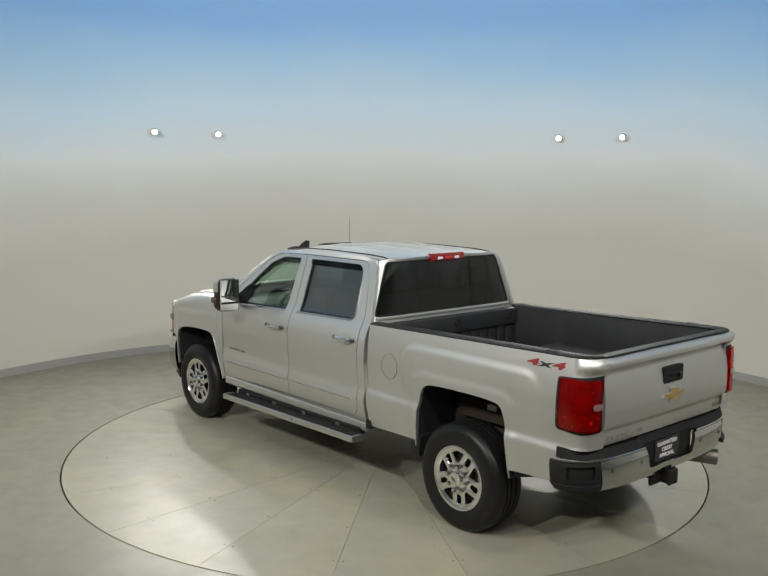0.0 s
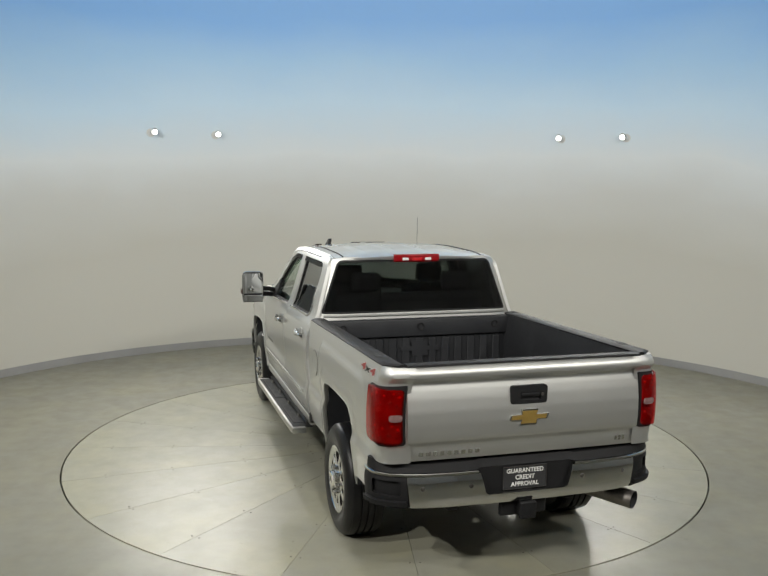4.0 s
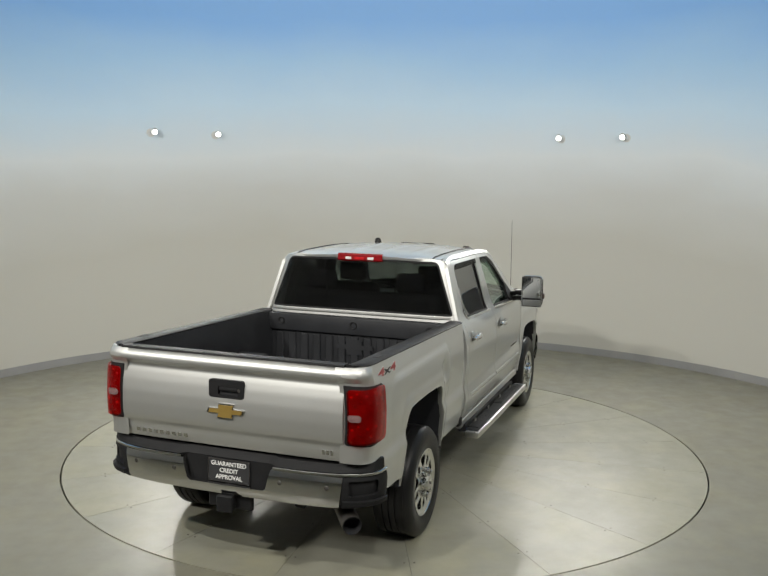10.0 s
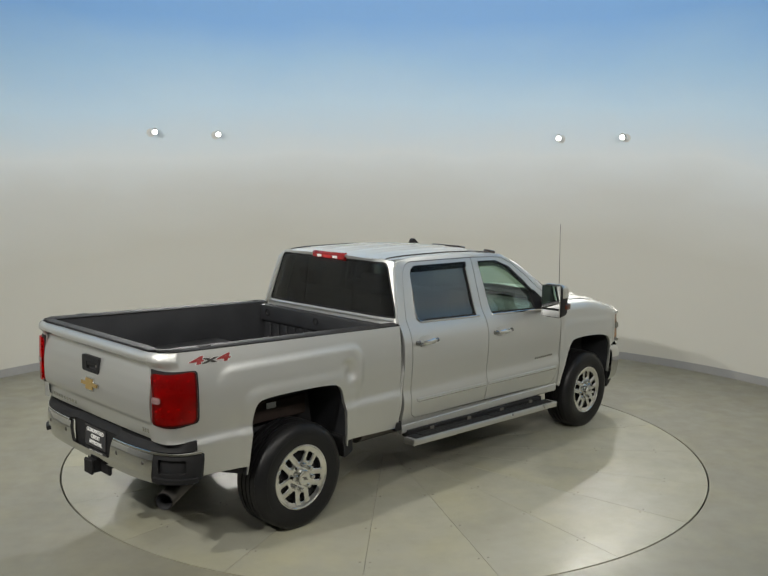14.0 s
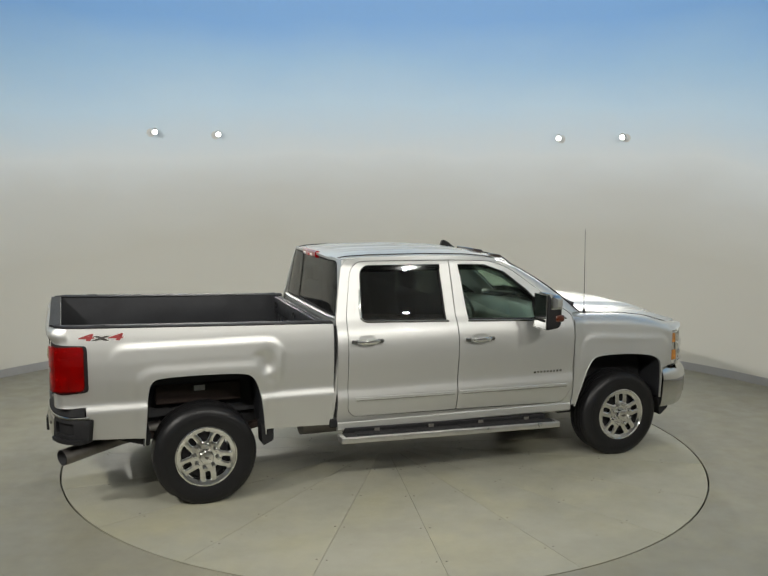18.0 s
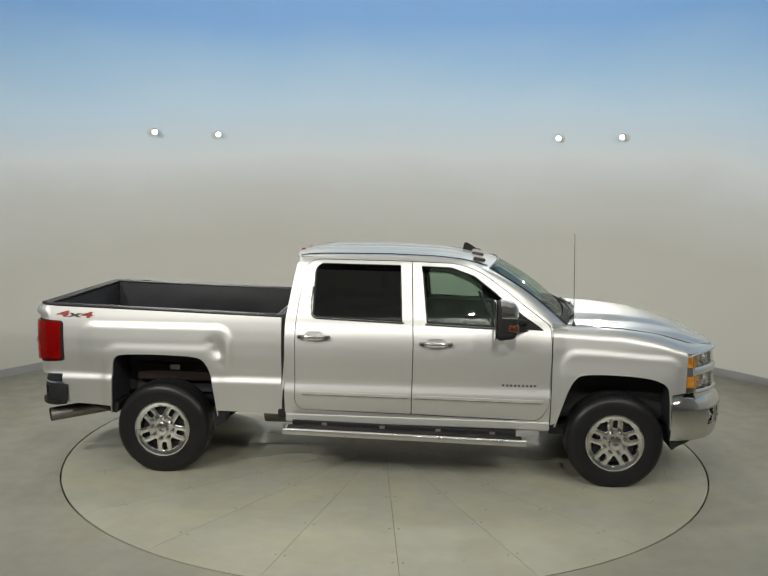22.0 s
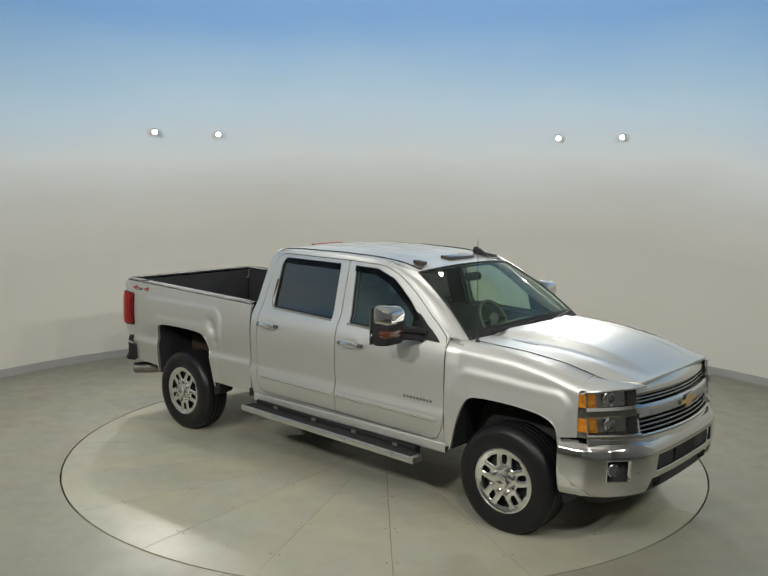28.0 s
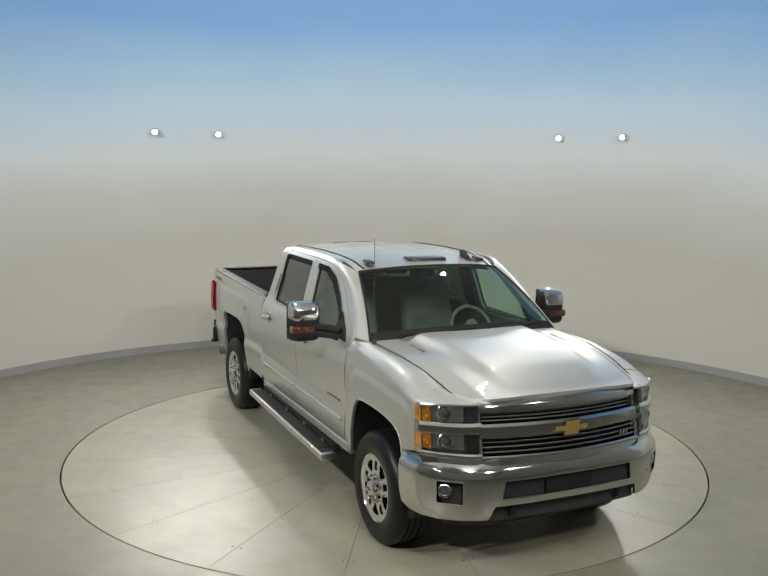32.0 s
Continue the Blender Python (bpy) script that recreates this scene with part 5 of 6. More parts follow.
# ---- bed, tailgate, rear bumper ----
def bed():
    zf = 0.93
    plan = [(-3.02, -0.82), (-2.43, -0.82), (-2.43, -0.575), (-1.47, -0.575), (-1.47, -0.82), (-0.93, -0.82), (-0.93, 0.82), (-1.47, 0.82), (-1.47, 0.575), (-2.43, 0.575), (-2.43, 0.82), (-3.02, 0.82)]
    b = part("bed_floor", sheet(plan, [], lambda u, v: Vector((u, v, zf)), 0.2, (0, 0, -0.03)), M_LINER, truck, "black lined bed floor")
    for i in range(15):
        y = -0.77 + i * 0.11
        for x0, x1 in (((-3.0, -0.95),) if abs(y) < 0.54 else ((-3.0, -2.44), (-1.46, -0.95))):
            part("floor_rib", box(bmesh.new(), x0, x1, y - 0.03, y + 0.03, zf, zf + 0.014, 0.006, 1), M_LINER, b)
    fr = part("bed_front", box(bmesh.new(), -0.945, -0.905, -0.84, 0.84, zf, 1.395, 0.008, 2), M_LINER, truck, "black lined bed front wall")
    part("ledge", box(bmesh.new(), -0.985, -0.945, -0.83, 0.83, 1.245, 1.395, 0.012, 2), M_LINER, fr, "raised upper band of the bed wall")
    for i in range(13):
        y = -0.72 + i * 0.12
        part("wall_rib", box(bmesh.new(), -0.965, -0.944, y - 0.035, y + 0.035, zf + 0.02, 1.225, 0.008, 1), M_LINER, fr)
    for y in (-0.69, 0.0, 0.69):
        m = Matrix.Translation((-0.985, y, 1.33)) @ pose(0, 0, 0, 0, 0, 90)
        bm = lathe([(0.034, 0.006), (0.032, 0.010), (0.022, 0.008), (0.018, -0.004)], 20, None, m)
        part("tie_down", bm, M_BLACK, fr, "black tie-down ring")
    bm = bow_tie(bmesh.new(), lambda a, c, o: Vector((-0.966 - o, a, 1.135 + c)), 0.36, 0.135, 0.003)
    part("pressed_emblem", bm, M_LINER, fr, "plain emblem pressed into the liner", smooth=False)
    low = lambda x: 1.085 if -2.43 < x < -1.47 else zf
    for s in (-1, 1):
        w = part("bed_wall", grid_sheet(lambda u, v: Vector((-3.0 + 2.06 * u, s * (0.84 - 0.02 * math.sin(math.pi * v)), low(-3.0 + 2.06 * u) + (rail_z(-3.0 + 2.06 * u) - low(-3.0 + 2.06 * u)) * v)), span(0, 1, 40), span(0, 1, 6), thick=0.02), M_LINER, truck, "black lined bed wall")
        bm = box(bmesh.new(), -2.44, -1.46, *sorted((s * 0.565, s * 0.86)), 1.072, 1.13, 0.02, 3)
        box(bm, -2.44, -1.46, *sorted((s * 0.562, s * 0.578)), zf - 0.03, 1.11)
        for x in (-2.44, -1.475):
            box(bm, x, x + 0.015, *sorted((s * 0.57, s * 0.84)), zf - 0.03, 1.10)
        part("wheel_house", bm, M_LINER, w, "black lined wheel house")


def tailgate():
    f = lambda u, v: Vector((tab(v, TG, 0.007) + 0.012 * (abs(u) / 0.8) ** 4, u, v))
    outer = rounded([(-0.797, 0.862), (0.797, 0.862), (0.797, 1.462), (-0.797, 1.462)], 0.012)
    hole = rounded([(-0.122, 1.200), (0.122, 1.200), (0.122, 1.310), (-0.122, 1.310)], 0.02)
    t = part("tailgate", sheet(outer, [hole], f, 0.016, (0.05, 0, 0)), M_PAINT, truck, "closed silver tailgate")
    part("inner_panel", box(bmesh.new(), -3.03, -3.0, -0.79, 0.79, 0.93, 1.44), M_LINER, t)
    part("top_cap", sweep([(-3.035, y, 1.466) for y in span(-0.80, 0.80, 8)], rect(0.085, 0.016, 0.006)), M_BLACK, t, "black tailgate top cap")
    h = part("handle_bezel", sheet(rounded([(-0.126, 1.196), (0.126, 1.196), (0.126, 1.314), (-0.126, 1.314)], 0.022), [rounded([(-0.085, 1.215), (0.060, 1.215), (0.060, 1.270), (-0.085, 1.270)], 0.01)], lambda u, v: Vector((-3.094, u, v)), 0.03, (0.03, 0, 0)), M_BLACK, t, "black tailgate handle surround")
    part("handle_recess", box(bmesh.new(), -3.072, -3.065, -0.1, 0.09, 1.205, 1.285), M_GAP, h)
    part("lever", box(bmesh.new(), -3.094, -3.074, -0.080, 0.055, 1.242, 1.268, 0.006, 2), M_BLACK, h, "black handle lever")
    part("lock", lathe([(0.011, 0.0), (0.010, 0.004), (0.0005, 0.004)], 14, None, Matrix.Translation((-3.094, -0.092, 1.252)) @ pose(0, 0, 0, 0, 0, 90)), M_STEEL, h, "round lock")
    pl = lambda k: (lambda a, b, o: f(-a, 1.113 + b) + Vector((-k - o, 0, 0)))
    part("emblem_rim", bow_tie(bmesh.new(), pl(0), 0.272, 0.100, 0.010), M_CHROME, t, "chrome emblem rim")
    part("emblem", bow_tie(bmesh.new(), pl(0.009), 0.244, 0.080, 0.006), M_GOLD, t, "plain gold emblem")
    pl = lambda u, v, o: f(-u, v) + Vector((-o, 0, 0))
    bars(pl, -0.722, -0.305, 0.894, 0.920, 9, 0.004, M_CHROME, t, "chrome bar of a badge")
    bars(pl, 0.645, 0.728, 0.898, 0.928, 3, 0.004, M_CHROME, t, "small chrome bar of a badge")


RB = ((0, -3.122, 0.0), (0.5, -3.114, 0.50), (0.68, -3.098, 0.675), (0.80, -3.072, 0.795), (0.92, -3.028, 0.900), (1.02, -2.965, 0.970), (1.12, -2.880, 0.998), (1.20, -2.800, 1.000))


def rb_pt(u, v, o=0.0):
    a, s = abs(u), 1 if u >= 0 else -1
    g = lambda q, k: tab(q, [(r[0], r[k]) for r in RB], 0.03 if k == 1 else 0.0)
    x, y, x1, y1 = g(a, 1), g(a, 2), g(a + 0.03, 1), g(a + 0.03, 2)
    n = Vector((-(y1 - y), x1 - x, 0)).normalized() if a < 1.16 else Vector((0, 1, 0))
    k = o - tab(v, ((0.55, 0.03), (0.60, 0.004), (0.72, 0.0), (0.765, 0.006), (0.80, 0.03), (0.86, 0.05)), 0.01)
    return Vector((x + n.x * k, s * (y + n.y * k), v))


def rear_bumper():
    outer = [(-0.775, 0.572), (-0.275, 0.566), (0.275, 0.566), (0.775, 0.572), (0.80, 0.77), (0.345, 0.775), (0.320, 0.775), (0.285, 0.645), (0.265, 0.632), (-0.265, 0.632), (-0.285, 0.645), (-0.320, 0.775), (-0.345, 0.775), (-0.80, 0.77)]
    b = part("rear_bumper", sheet(outer, [], rb_pt, 0.03, (0.025, 0, 0)), M_CHROME, truck, "chrome rear bumper with black step pads")
    # black pad on top
    pad = lambda u, v: (lambda q: Vector((q.x + v * max(0.0, (-2.84 if abs(u) > 0.95 else -2.90) - q.x), q.y * (1 - 0.02 * v), 0.797 + 0.042 * sm(0, 0.25, v) + 0.022 * sm(0.76, 0.84, abs(u)) * sm(0, 0.2, v))))(rb_pt(u, 0.78, 0.004 if abs(u) > 0.32 else -0.036))
    part("step_pad", grid_sheet(pad, span(-1.15, 1.15, 52), span(0, 1, 8), thick=0.03), M_BLACK, b, "black ribbed top pad")
    part("trim_strip", sweep([rb_pt(u, 0.782, 0.006) for u in span(-1.19, -0.335, 18)], rect(0.010, 0.020, 0.004)), M_CHROME, b, "chrome strip")
    part("trim_strip", sweep([rb_pt(u, 0.782, 0.006) for u in span(0.335, 1.19, 18)], rect(0.010, 0.020, 0.004)), M_CHROME, b, "chrome strip")
    part("plate_recess", sheet([(-0.34, 0.60), (0.34, 0.60), (0.34, 0.80), (-0.34, 0.80)], [], lambda u, v: Vector((-3.062, u, v)), 0.1, (0.02, 0, 0)), M_BLACK, b, "black plate recess")
    plate = part("plate", box(bmesh.new(), -3.072, -3.066, -0.154, 0.154, 0.632, 0.786, 0.004, 1), M_GAP, b, "black plate with white lettering")
    for i, line in enumerate(("GUARANTEED", "CREDIT", "APPROVAL")):
        bm = words(line, 0.0405)
        for v in bm.verts:
            v.co = Vector((-3.0735 - v.co.z, -v.co.x * 0.98, 0.754 - i * 0.044 + v.co.y))
        part("lettering", bm, M_WHITE, plate, "white capital lettering", smooth=False)
    part("plate_frame", sweep([(-3.0735, y, z) for y, z in ((-0.150, 0.636), (0.150, 0.636), (0.150, 0.782), (-0.150, 0.782))], rect(0.004, 0.004), up=(1, 0, 0), closed=True), M_STEEL, plate)
    for s in (-1, 1):
        q = rounded([(s * 0.785, 0.565), (s * 1.17, 0.590), (s * 1.19, 0.768), (s * 0.80, 0.768)], 0.02)
        c = part("corner_step", sheet(q, [rounded([(s * 0.84, 0.645), (s * 1.06, 0.655), (s * 1.06, 0.745), (s * 0.84, 0.745)], 0.015)], lambda u, v: rb_pt(u, v, -0.003), 0.03, (0.03, -s * 0.02, 0)), M_BLACK, b, "black corner step")
        part("step_hollow", sheet([(s * 0.79, 0.59), (s * 1.18, 0.60), (s * 1.18, 0.77), (s * 0.79, 0.77)], [], lambda u, v: rb_pt(u, v, -0.028), 0.05, (0.01, -s * 0.01, 0)), M_BLACK, c)
        part("step_tread", grid_sheet(lambda u, v: rb_pt(s * u, 0.60, 0.022 * (1 - v) - 0.06 * v) + Vector((0, 0, 0.02 + 0.01 * v)), span(0.80, 1.14, 10), span(0, 1, 4), thick=0.03), M_BLACK, c, "black step tread")
        for u in (0.385, 0.70):
            part("parking_sensor", ball(bmesh.new(), rb_pt(s * u, 0.70, -0.001), 0.016, 0.35, 1, 1, 12), M_STEEL, b, "grey parking sensor")
    # hitch
    bm = bmesh.new()
    for a in ((0, 0.036, 0.080, 0.020), (0, -0.036, 0.080, 0.020)):
        box(bm, -3.13, -2.70, -0.046, 0.046, 0.512 + a[1] - 0.010, 0.512 + a[1] + 0.010)
    for s in (-1, 1):
        box(bm, -3.13, -2.70, s * 0.037 - 0.010, s * 0.037 + 0.010, 0.475, 0.549)
    h = part("tow_hitch", bm, M_BLACK, truck, "black square tow hitch receiver")
    bm = bmesh.new()
    box(bm, -3.140, -3.115, -0.057, 0.057, 0.456, 0.568, 0.008, 1)
    box(bm, -3.133, -3.127, -0.030, 0.030, 0.482, 0.541)
    part("collar", bm, M_BLACK, h)
    part("hitch_bar", sweep([(-2.78, y, 0.535) for y in span(-0.55, 0.55, 4)], rect(0.07, 0.07, 0.01)), M_BLACK, h, "black cross tube")
    part("chain_plate", box(bmesh.new(), -3.06, -3.03, -0.165, 0.165, 0.455, 0.575, 0.012, 1), M_BLACK, h)
    part("socket", box(bmesh.new(), -3.085, -3.02, -0.055, 0.03, 0.575, 0.63, 0.012, 2), M_BLACK, h, "black trailer socket")
    # exhaust
    path = [(-3.020, -0.840, 0.452), (-2.87, -0.738, 0.463), (-2.72, -0.636, 0.474), (-2.56, -0.540, 0.488), (-2.25, -0.50, 0.53)]
    bm = sweep(path, circle(0.062, 20), caps=False)
    e = part("exhaust_pipe", bm, M_TIP, truck, "wide steel exhaust tip")
    part("tip_inside", sweep([q for q in path[:3]], circle(0.056, 20), caps=False), M_GAP, e)
    part("pipe_end", sweep([(-2.92, -0.772, 0.4593), (-2.915, -0.7686, 0.4597)], circle(0.056, 20)), M_GAP, e)


bed()
tailgate()
rear_bumper()


# ---- wheels ----
def wheel_parts():
    """One wheel about the origin with its outer face towards -y."""
    R = 0.408
    bm = lathe([(0.215, 0.02), (0.240, -0.005), (0.232, 0.02), (0.205, 0.05), (0.205, 0.20), (0.235, 0.235)], 48)
    w = part("wheel", bm, M_BLACK, truck, "chrome ten-hole wheel with black all-terrain tyre")
    prof = [(0.236, 0.0), (0.246, -0.012), (0.262, -0.018), (0.300, -0.026), (0.345, -0.026), (0.372, -0.016), (0.392, 0.0), (R - 0.004, 0.018), (R, 0.040), (R, 0.068), (R - 0.010, 0.070), (R - 0.010, 0.080), (R, 0.082),
            (R, 0.115), (R - 0.010, 0.117), (R - 0.010, 0.127), (R, 0.129), (R, 0.162), (R - 0.010, 0.164), (R - 0.010, 0.174), (R, 0.176), (R, 0.205), (R - 0.004, 0.226), (0.392, 0.244), (0.345, 0.262), (0.262, 0.25), (0.236, 0.235)]
    bm = lathe(prof, 72)
    for i in range(64):
        a = 2 * math.pi * i / 64
        m = pose(0, 0, 0, 0, -math.degrees(a), 0)
        for y0, y1 in ((0.018, 0.036), (0.208, 0.226)):
            bmesh.ops.create_cube(bm, size=1, matrix=m @ Matrix.Translation((R - 0.010, (y0 + y1) / 2, 0)) @ Matrix.Diagonal((0.014, y1 - y0, 0.026, 1)))
    for v in bm.verts:
        if v.co.z < -0.3925:
            v.co.z = -0.3925
    part("tyre", bm, M_RUBBER, w, "black all-terrain tyre", angle=0.5)
    bm = lathe([(0.330, -0.0275), (0.333, -0.0285), (0.336, -0.0275)], 60)
    part("sidewall_ring", bm, M_RUBBER, w)
    # rim face with five slots and five wide windows
    circ = [(0.236 * math.cos(a), 0.236 * math.sin(a)) for a in span(0, 2 * math.pi, 60)[:-1]]
    holes = []
    for k in range(5):
        a = 2 * math.pi * k / 5 + math.pi / 2
        t, n = Vector((math.cos(a), math.sin(a))), Vector((-math.sin(a), math.cos(a)))
        holes.append(rounded([tuple(t * r + n * w0) for r, w0 in ((0.126, -0.019), (0.196, -0.023), (0.196, 0.023), (0.126, 0.019))], 0.018))
        a += math.pi / 5
        t, n = Vector((math.cos(a), math.sin(a))), Vector((-math.sin(a), math.cos(a)))
        holes.append(rounded([tuple(t * r + n * w0) for r, w0 in ((0.118, -0.010), (0.190, -0.058), (0.203, 0.0), (0.190, 0.058), (0.118, 0.010))], [0.008, 0.014, 0.01, 0.014, 0.008]))
    rims = np.array([tuple(q) for h in holes for q in resample(h, 0.004)])
    prof = ((0.0, -0.012), (0.10, -0.011), (0.13, -0.008), (0.18, -0.008), (0.212, -0.006), (0.224, -0.012), (0.236, -0.014))
    def face(u, v):
        r = math.hypot(u, v)
        y = tab(r, prof, 0.006)
        edge = float(np.sqrt(((rims - (u, v)) ** 2).sum(1)).min())
        return Vector((u, y + 0.006 * max(0.0, 1 - edge / 0.009) ** 2, v))
    rim = part("rim", sheet(circ, holes, face, 0.010, (0, 0.028, 0)), M_ALLOY, w, "chrome rim with five slots and five wide windows")
    part("rim_lip", lathe([(0.228, -0.008), (0.236, -0.018), (0.244, -0.016), (0.246, 0.0)], 60), M_ALLOY, rim)
    cap = part("hub_cap", lathe([(0.060, -0.012), (0.058, -0.044), (0.052, -0.052), (0.030, -0.055), (0.0005, -0.056)], 8), M_ALLOY, w, "chrome hub cap")
    part("cap_emblem", bow_tie(bmesh.new(), lambda a, b, o: Vector((a, -0.0555 - o, b)), 0.06, 0.022, 0.002), M_STEEL, cap)
    for k in range(8):
        a = 2 * math.pi * (k + 0.5) / 8
        x, z = 0.092 * math.cos(a), 0.092 * math.sin(a)
        bm = cyl(bmesh.new(), (x, 0.0, z), (x, -0.042, z), 0.0185, 0.0165, 6)
        ball(bm, (x, -0.042, z), 0.0155, 1, 0.5, 1, 8)
        part("lug_nut", bm, M_CHROME, w, "chrome lug nut")
    # barrel, disc and hub are black to give the shade behind the rim
    part("brake_disc", lathe([(0.10, 0.05), (0.185, 0.05), (0.185, 0.075), (0.10, 0.075)], 40, close=True), M_BLACK, w, "brake disc coloured black for the shade behind the rim")
    part("hub_centre", cyl(bmesh.new(), (0, 0.03, 0), (0, 0.16, 0), 0.11, 0.12, 24), M_BLACK, w)
    return w


def copy_part(ob, m):
    made = {}
    for o in (ob, *ob.children_recursive):
        made[o] = o.copy()
        scene.collection.objects.link(made[o])
        made[o].parent = made.get(o.parent, o.parent)
    made[ob].matrix_basis = m
    return made[ob]


first = wheel_parts()
first.matrix_basis = pose(-1.952, -0.958, 0.393, 0, 31, 0)
copy_part(first, pose(1.952, -0.958, 0.393, 0, 0, 0))
copy_part(first, pose(-1.952, 0.958, 0.393, 0, 33, 180))
copy_part(first, pose(1.952, 0.958, 0.393, 0, -8, 180))


# ---- underbody ----
def underbody():
    f = part("chassis", box(bmesh.new(), -2.9, 2.6, -0.46, -0.38, 0.46, 0.66, 0.01, 1), M_BLACK, truck, "black frame rails and axles")
    part("frame_rail", box(bmesh.new(), -2.9, 2.6, 0.38, 0.46, 0.46, 0.66, 0.01, 1), M_BLACK, f, "black frame rail")
    part("floor_pan", box(bmesh.new(), -0.86, 1.40, -0.90, 0.90, 0.56, 0.60), M_GAP, f)
    part("bed_pan", box(bmesh.new(), -2.95, -0.92, -0.50, 0.50, 0.82, 0.86), M_GAP, f)
    # tray widened and lowered to stop light leaking under the truck
    part("engine_tray", box(bmesh.new(), 1.42, 2.72, -0.70, 0.70, 0.37, 0.46, 0.02, 1), M_GAP, f)
    part("engine_block", box(bmesh.new(), 1.35, 2.65, -0.62, 0.62, 0.50, 1.10, 0.05, 2), M_GAP, f)
    for x in (-1.952, 1.952):
        ax = part("axle", cyl(bmesh.new(), (x, -0.74, 0.393), (x, 0.74, 0.393), 0.055, None, 16), M_BLACK, f, "black axle tube")
        part("differential", ball(bmesh.new(), (x, 0.0 if x < 0 else 0.2, 0.393), 0.17, 1, 0.9, 1, 16), M_BLACK, ax)
    part("fuel_tank", box(bmesh.new(), -0.7, 0.8, 0.48, 0.80, 0.42, 0.58, 0.04, 2), M_BLACK, f)
    part("muffler", cyl(bmesh.new(), (-1.1, -0.62, 0.5), (0.2, -0.62, 0.5), 0.11, None, 18), M_STEEL, f)
    part("spare_wheel", lathe([(0.22, 0.0), (0.39, 0.0), (0.40, 0.12), (0.39, 0.24), (0.22, 0.24)], 36, None, Matrix.Translation((-2.52, 0.0, 0.62)) @ pose(0, 0, 0, 90)), M_RUBBER, f, "black spare tyre")
    part("drive_shaft", cyl(bmesh.new(), (-1.85, 0, 0.42), (0.9, 0, 0.55), 0.05, None, 14), M_BLACK, f)
    for s in (-1, 1):
        for nm, arch, x0, x1 in (("rear", ARCH_R, -2.45, -1.43), ("front", ARCH_F, 1.42, 2.44)):
            path = arch
            cx = (x0 + x1) / 2
            def liner(k, w):
                i = min(len(path) - 2, int(k))
                q = Vector(path[i]).lerp(Vector(path[i + 1]), k - i)
                return Vector((q.x + (q.x - cx) * 0.02, s * (0.935 - 0.42 * w), q.y + 0.012))
            ln = part("wheel_liner", grid_sheet(liner, list(range(len(path))), span(0, 1, 3), thick=0.01), M_LINER, f, "black wheel arch liner")
            part("liner_wall", box(bmesh.new(), x0, x1, *sorted((s * 0.50, s * 0.515)), 0.62, 1.06), M_GAP, ln)
        part("leaf_spring", sweep([(x, s * 0.60, 0.46 + 0.16 * ((x + 1.952) / 0.8) ** 2) for x in span(-2.75, -1.15, 10)], rect(0.07, 0.05)), M_RUST, f, "rusty leaf spring")
        part("frame_bracket", box(bmesh.new(), -2.30, -1.60, *sorted((s * 0.52, s * 0.60)), 0.74, 0.90, 0.01, 1), M_RUST, f, "rusty bed bracket")
        part("sticker", box(bmesh.new(), -1.99, -1.90, *sorted((s * 0.600, s * 0.603)), 0.84, 0.885), M_WHITE, f, "small white sticker")
        # flaps by the wheels
        part("mud_guard", sheet(rounded([(-1.49, 0.42), (-1.40, 0.46), (-1.40, 0.60), (-1.50, 0.60)], 0.02), [], lambda u, v: Vector((u, s * 0.93, v)), 0.05, (0, -s * 0.16, 0)), M_BLACK, f, "black flap before the rear wheel")
        part("spat", sheet(rounded([(-2.62, 0.575), (-2.38, 0.50), (-2.36, 0.60), (-2.60, 0.62)], 0.02), [], lambda u, v: Vector((u, s * 0.90, v)), 0.05, (0, -s * 0.30, 0)), M_BLACK, f)
        part("front_flap", sheet(rounded([(2.43, 0.33), (2.52, 0.40), (2.54, 0.50), (2.40, 0.50)], 0.02), [], lambda u, v: Vector((u, s * 0.93, v)), 0.05, (0, -s * 0.25, 0)), M_BLACK, f, "black air dam end")
        part("cab_mount", box(bmesh.new(), -0.93, -0.86, *sorted((s * 0.80, s * 0.955)), 0.52, 0.60, 0.01, 1), M_BLACK, f)


underbody()


# ---- cabin ----
def seat(x, y, wide, name="seat"):
    s = part(name, box(bmesh.new(), x - 0.25, x + 0.25, y - wide / 2, y + wide / 2, 0.88, 1.06, 0.06, 3), M_FABRIC, truck, "dark leather cabin seat")
    bm = box(bmesh.new(), -0.07, 0.07, -wide / 2 + 0.01, wide / 2 - 0.01, 0, 0.60, 0.055, 3)
    bm.transform(Matrix.Translation((x - 0.22, y, 1.00)) @ pose(0, 0, 0, 0, -14, 0))
    part("seat_back", bm, M_FABRIC, s)
    for dy in ((0,) if wide < 0.7 else (-0.42, 0.42)):
        bm = box(bmesh.new(), -0.05, 0.05, -0.13, 0.13, 0, 0.17, 0.045, 3)
        bm.transform(Matrix.Translation((x - 0.375, y + dy, 1.605)) @ pose(0, 0, 0, 0, -8, 0))
        part("headrest", bm, M_FABRIC, s, "dark headrest")


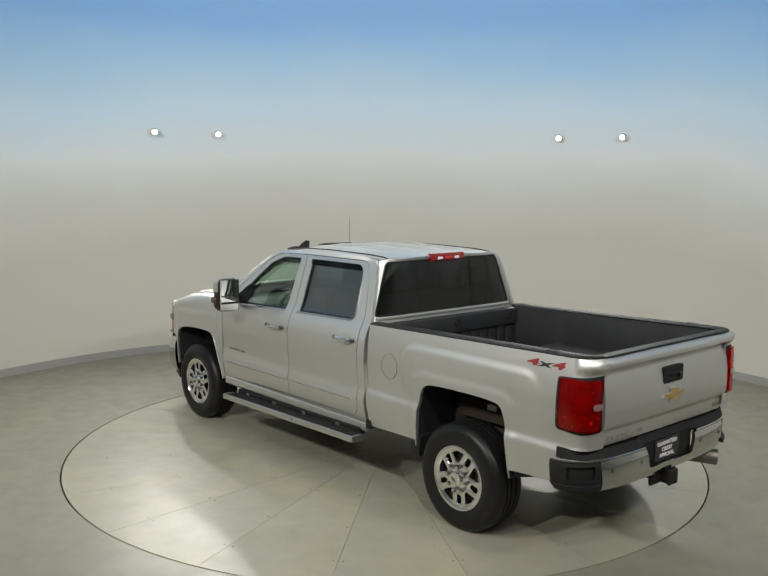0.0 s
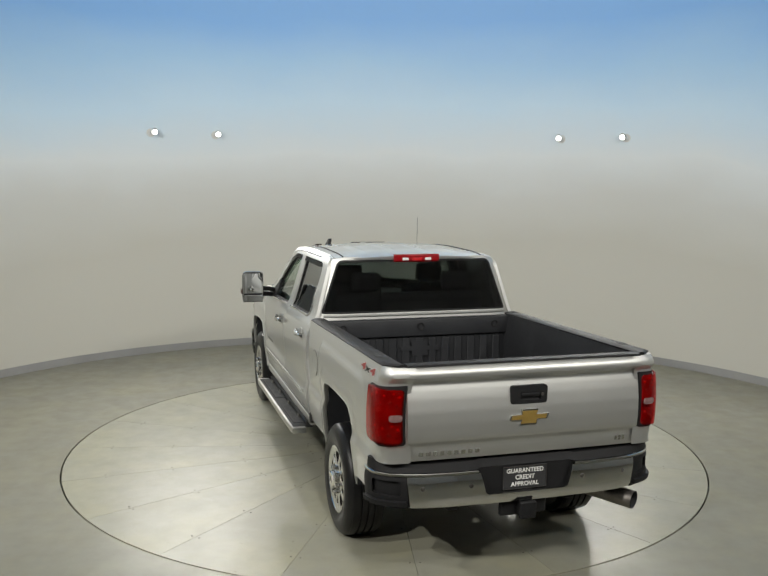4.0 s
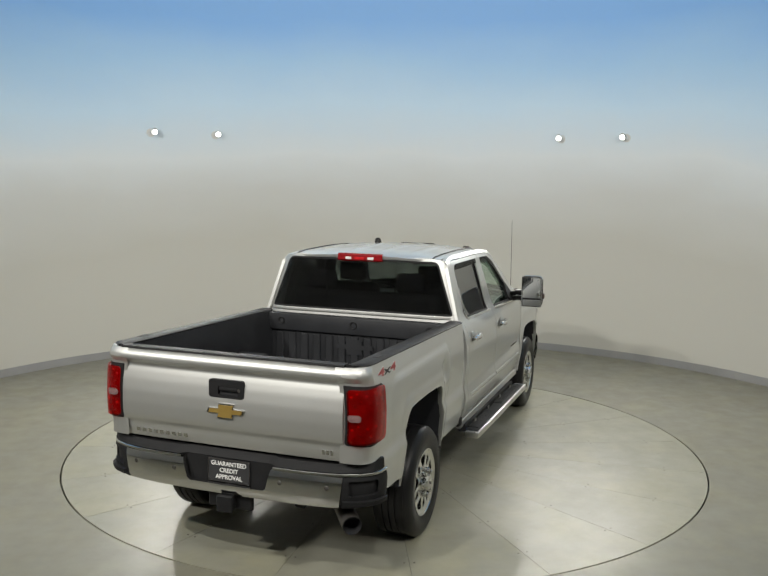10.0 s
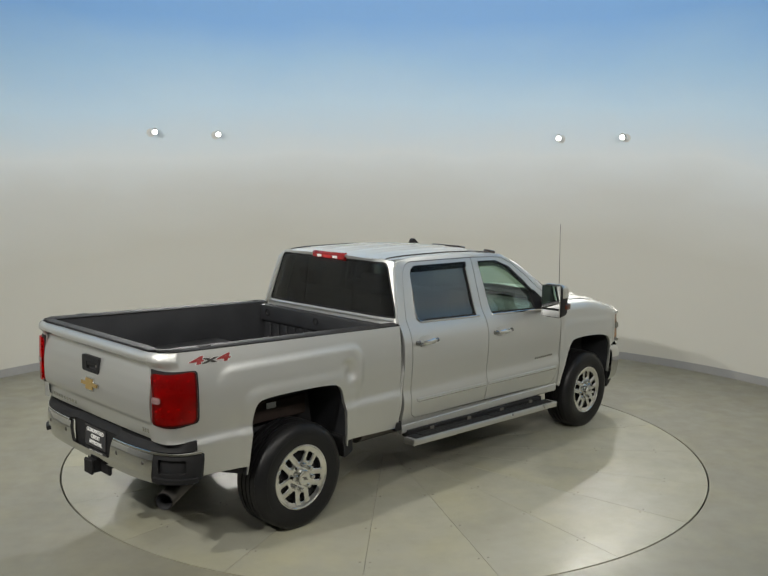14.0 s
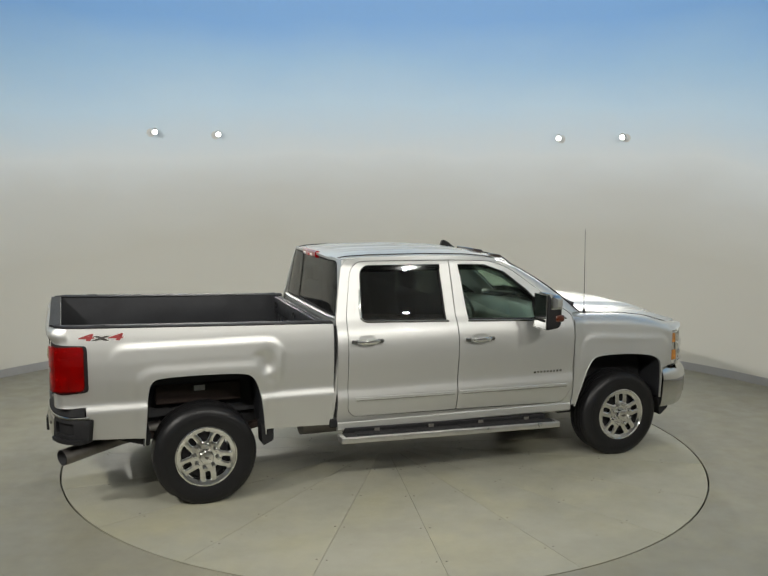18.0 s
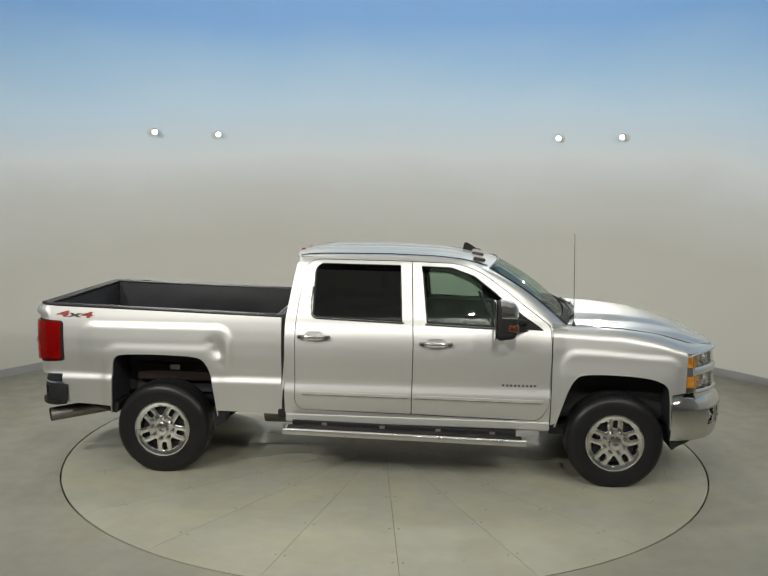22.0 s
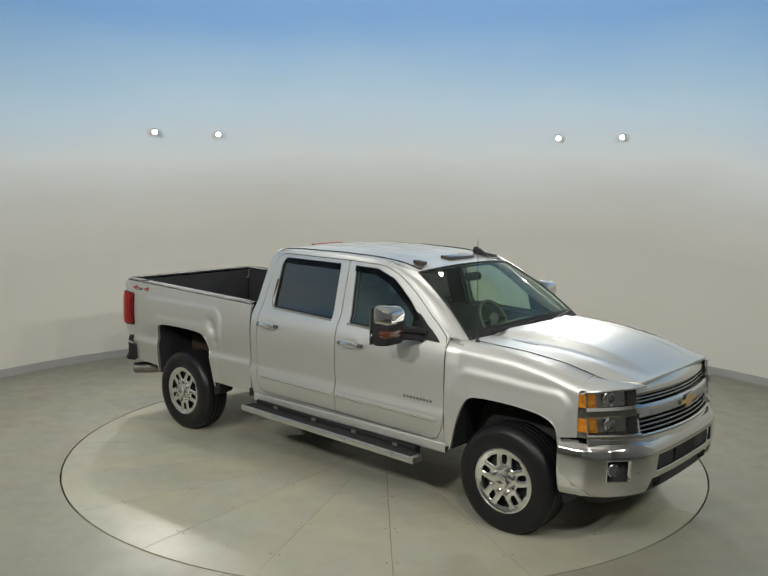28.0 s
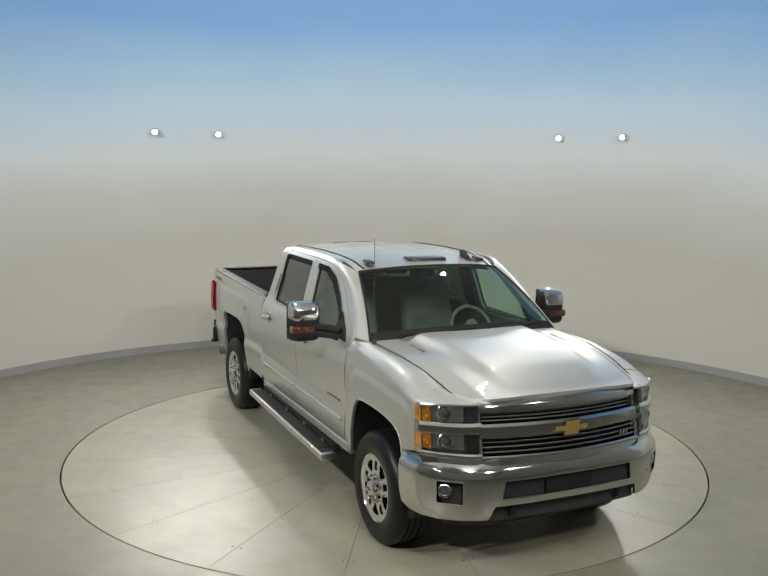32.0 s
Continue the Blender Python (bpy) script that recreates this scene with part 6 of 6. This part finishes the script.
def cabin():
    seat(0.36, 0.40, 0.54)
    seat(0.36, -0.40, 0.54)
    seat(-0.30, 0.0, 1.42, "rear_bench")
    path = [(1.02, 1.02), (1.00, 1.16), (1.08, 1.285), (1.22, 1.335), (1.42, 1.335), (1.55, 1.345)]
    bm = bmesh.new()
    rows = [[bm.verts.new((x - 0.03 * (y / 0.8) ** 2, y, z + (0.03 * math.exp(-((y - 0.40) / 0.22) ** 2) if 1.0 < x < 1.3 else 0))) for x, z in path] for y in span(-0.80, 0.80, 24)]
    for a, b in zip(rows, rows[1:]):
        for j in range(len(path) - 1):
            bm.faces.new((a[j], a[j + 1], b[j + 1], b[j]))
    d = part("dashboard", bm, M_DASH, truck, "dark moulded dashboard")
    part("console", box(bmesh.new(), 0.15, 1.05, -0.13, 0.13, 0.75, 1.12, 0.04, 2), M_FABRIC, d)
    m = Matrix.Translation((0.93, 0.40, 1.31)) @ pose(0, 0, 0, 0, -28, 0) @ pose(0, 0, 0, 0, 0, 90)
    ring = [(m @ Vector((0.19 * math.cos(a), 0, 0.19 * math.sin(a)))) for a in span(0, 2 * math.pi, 32)[:-1]]
    w = part("steering_wheel", sweep(ring, circle(0.016, 8), closed=True, up=(0.5, 0.2, 0.84)), M_FABRIC, truck, "dark steering wheel")
    bm = bmesh.new()
    for a in (0, math.pi, -math.pi / 2):
        cyl(bm, m @ Vector((0.04 * math.cos(a), 0, 0.04 * math.sin(a))), m @ Vector((0.185 * math.cos(a), 0, 0.185 * math.sin(a))), 0.018, 0.014, 8)
    part("spokes", bm, M_STEEL, w)
    part("wheel_hub", ball(bmesh.new(), m @ Vector((0, 0, 0)), 0.07, 0.5, 1, 1, 14), M_FABRIC, w)
    part("headliner", grid_sheet(lambda u, w: roof_pt(0.02 + 0.95 * u, w * 0.97) + Vector((0, 0, -0.05)), span(0, 1, 8), span(-1, 1, 8)), M_HEADLINER, truck, "pale headliner")
    for s in (-1, 1):
        part("door_trim", sheet([(-0.74, 0.64), (1.35, 0.62), (1.36, 1.32), (-0.74, 1.37)], [], side_map(s, -0.075), 0.15, (0, -s * 0.03, 0)), M_FABRIC, truck, "dark door trim")
        part("roof_rail_trim", sheet([(-0.78, 1.86), (0.62, 1.855), (0.62, 1.90), (-0.76, 1.91)], [], side_map(s, -0.05), 0.15, (0, -s * 0.02, 0)), M_HEADLINER, truck)


cabin()
def heading(t):
    return TURN_START + TURN_RATE * t


def motions():
    rows, table_rows = [], []
    for t in range(0, 33, 2):
        m = pose(0, 0, 0, 0, 0, heading(t))
        rows.append((float(t), m @ Matrix.Translation((-AXIS[0], -AXIS[1], 0.0))))
        table_rows.append((float(t), m))
    walk(TABLE, table_rows)
    walk(truck, rows)


motions()
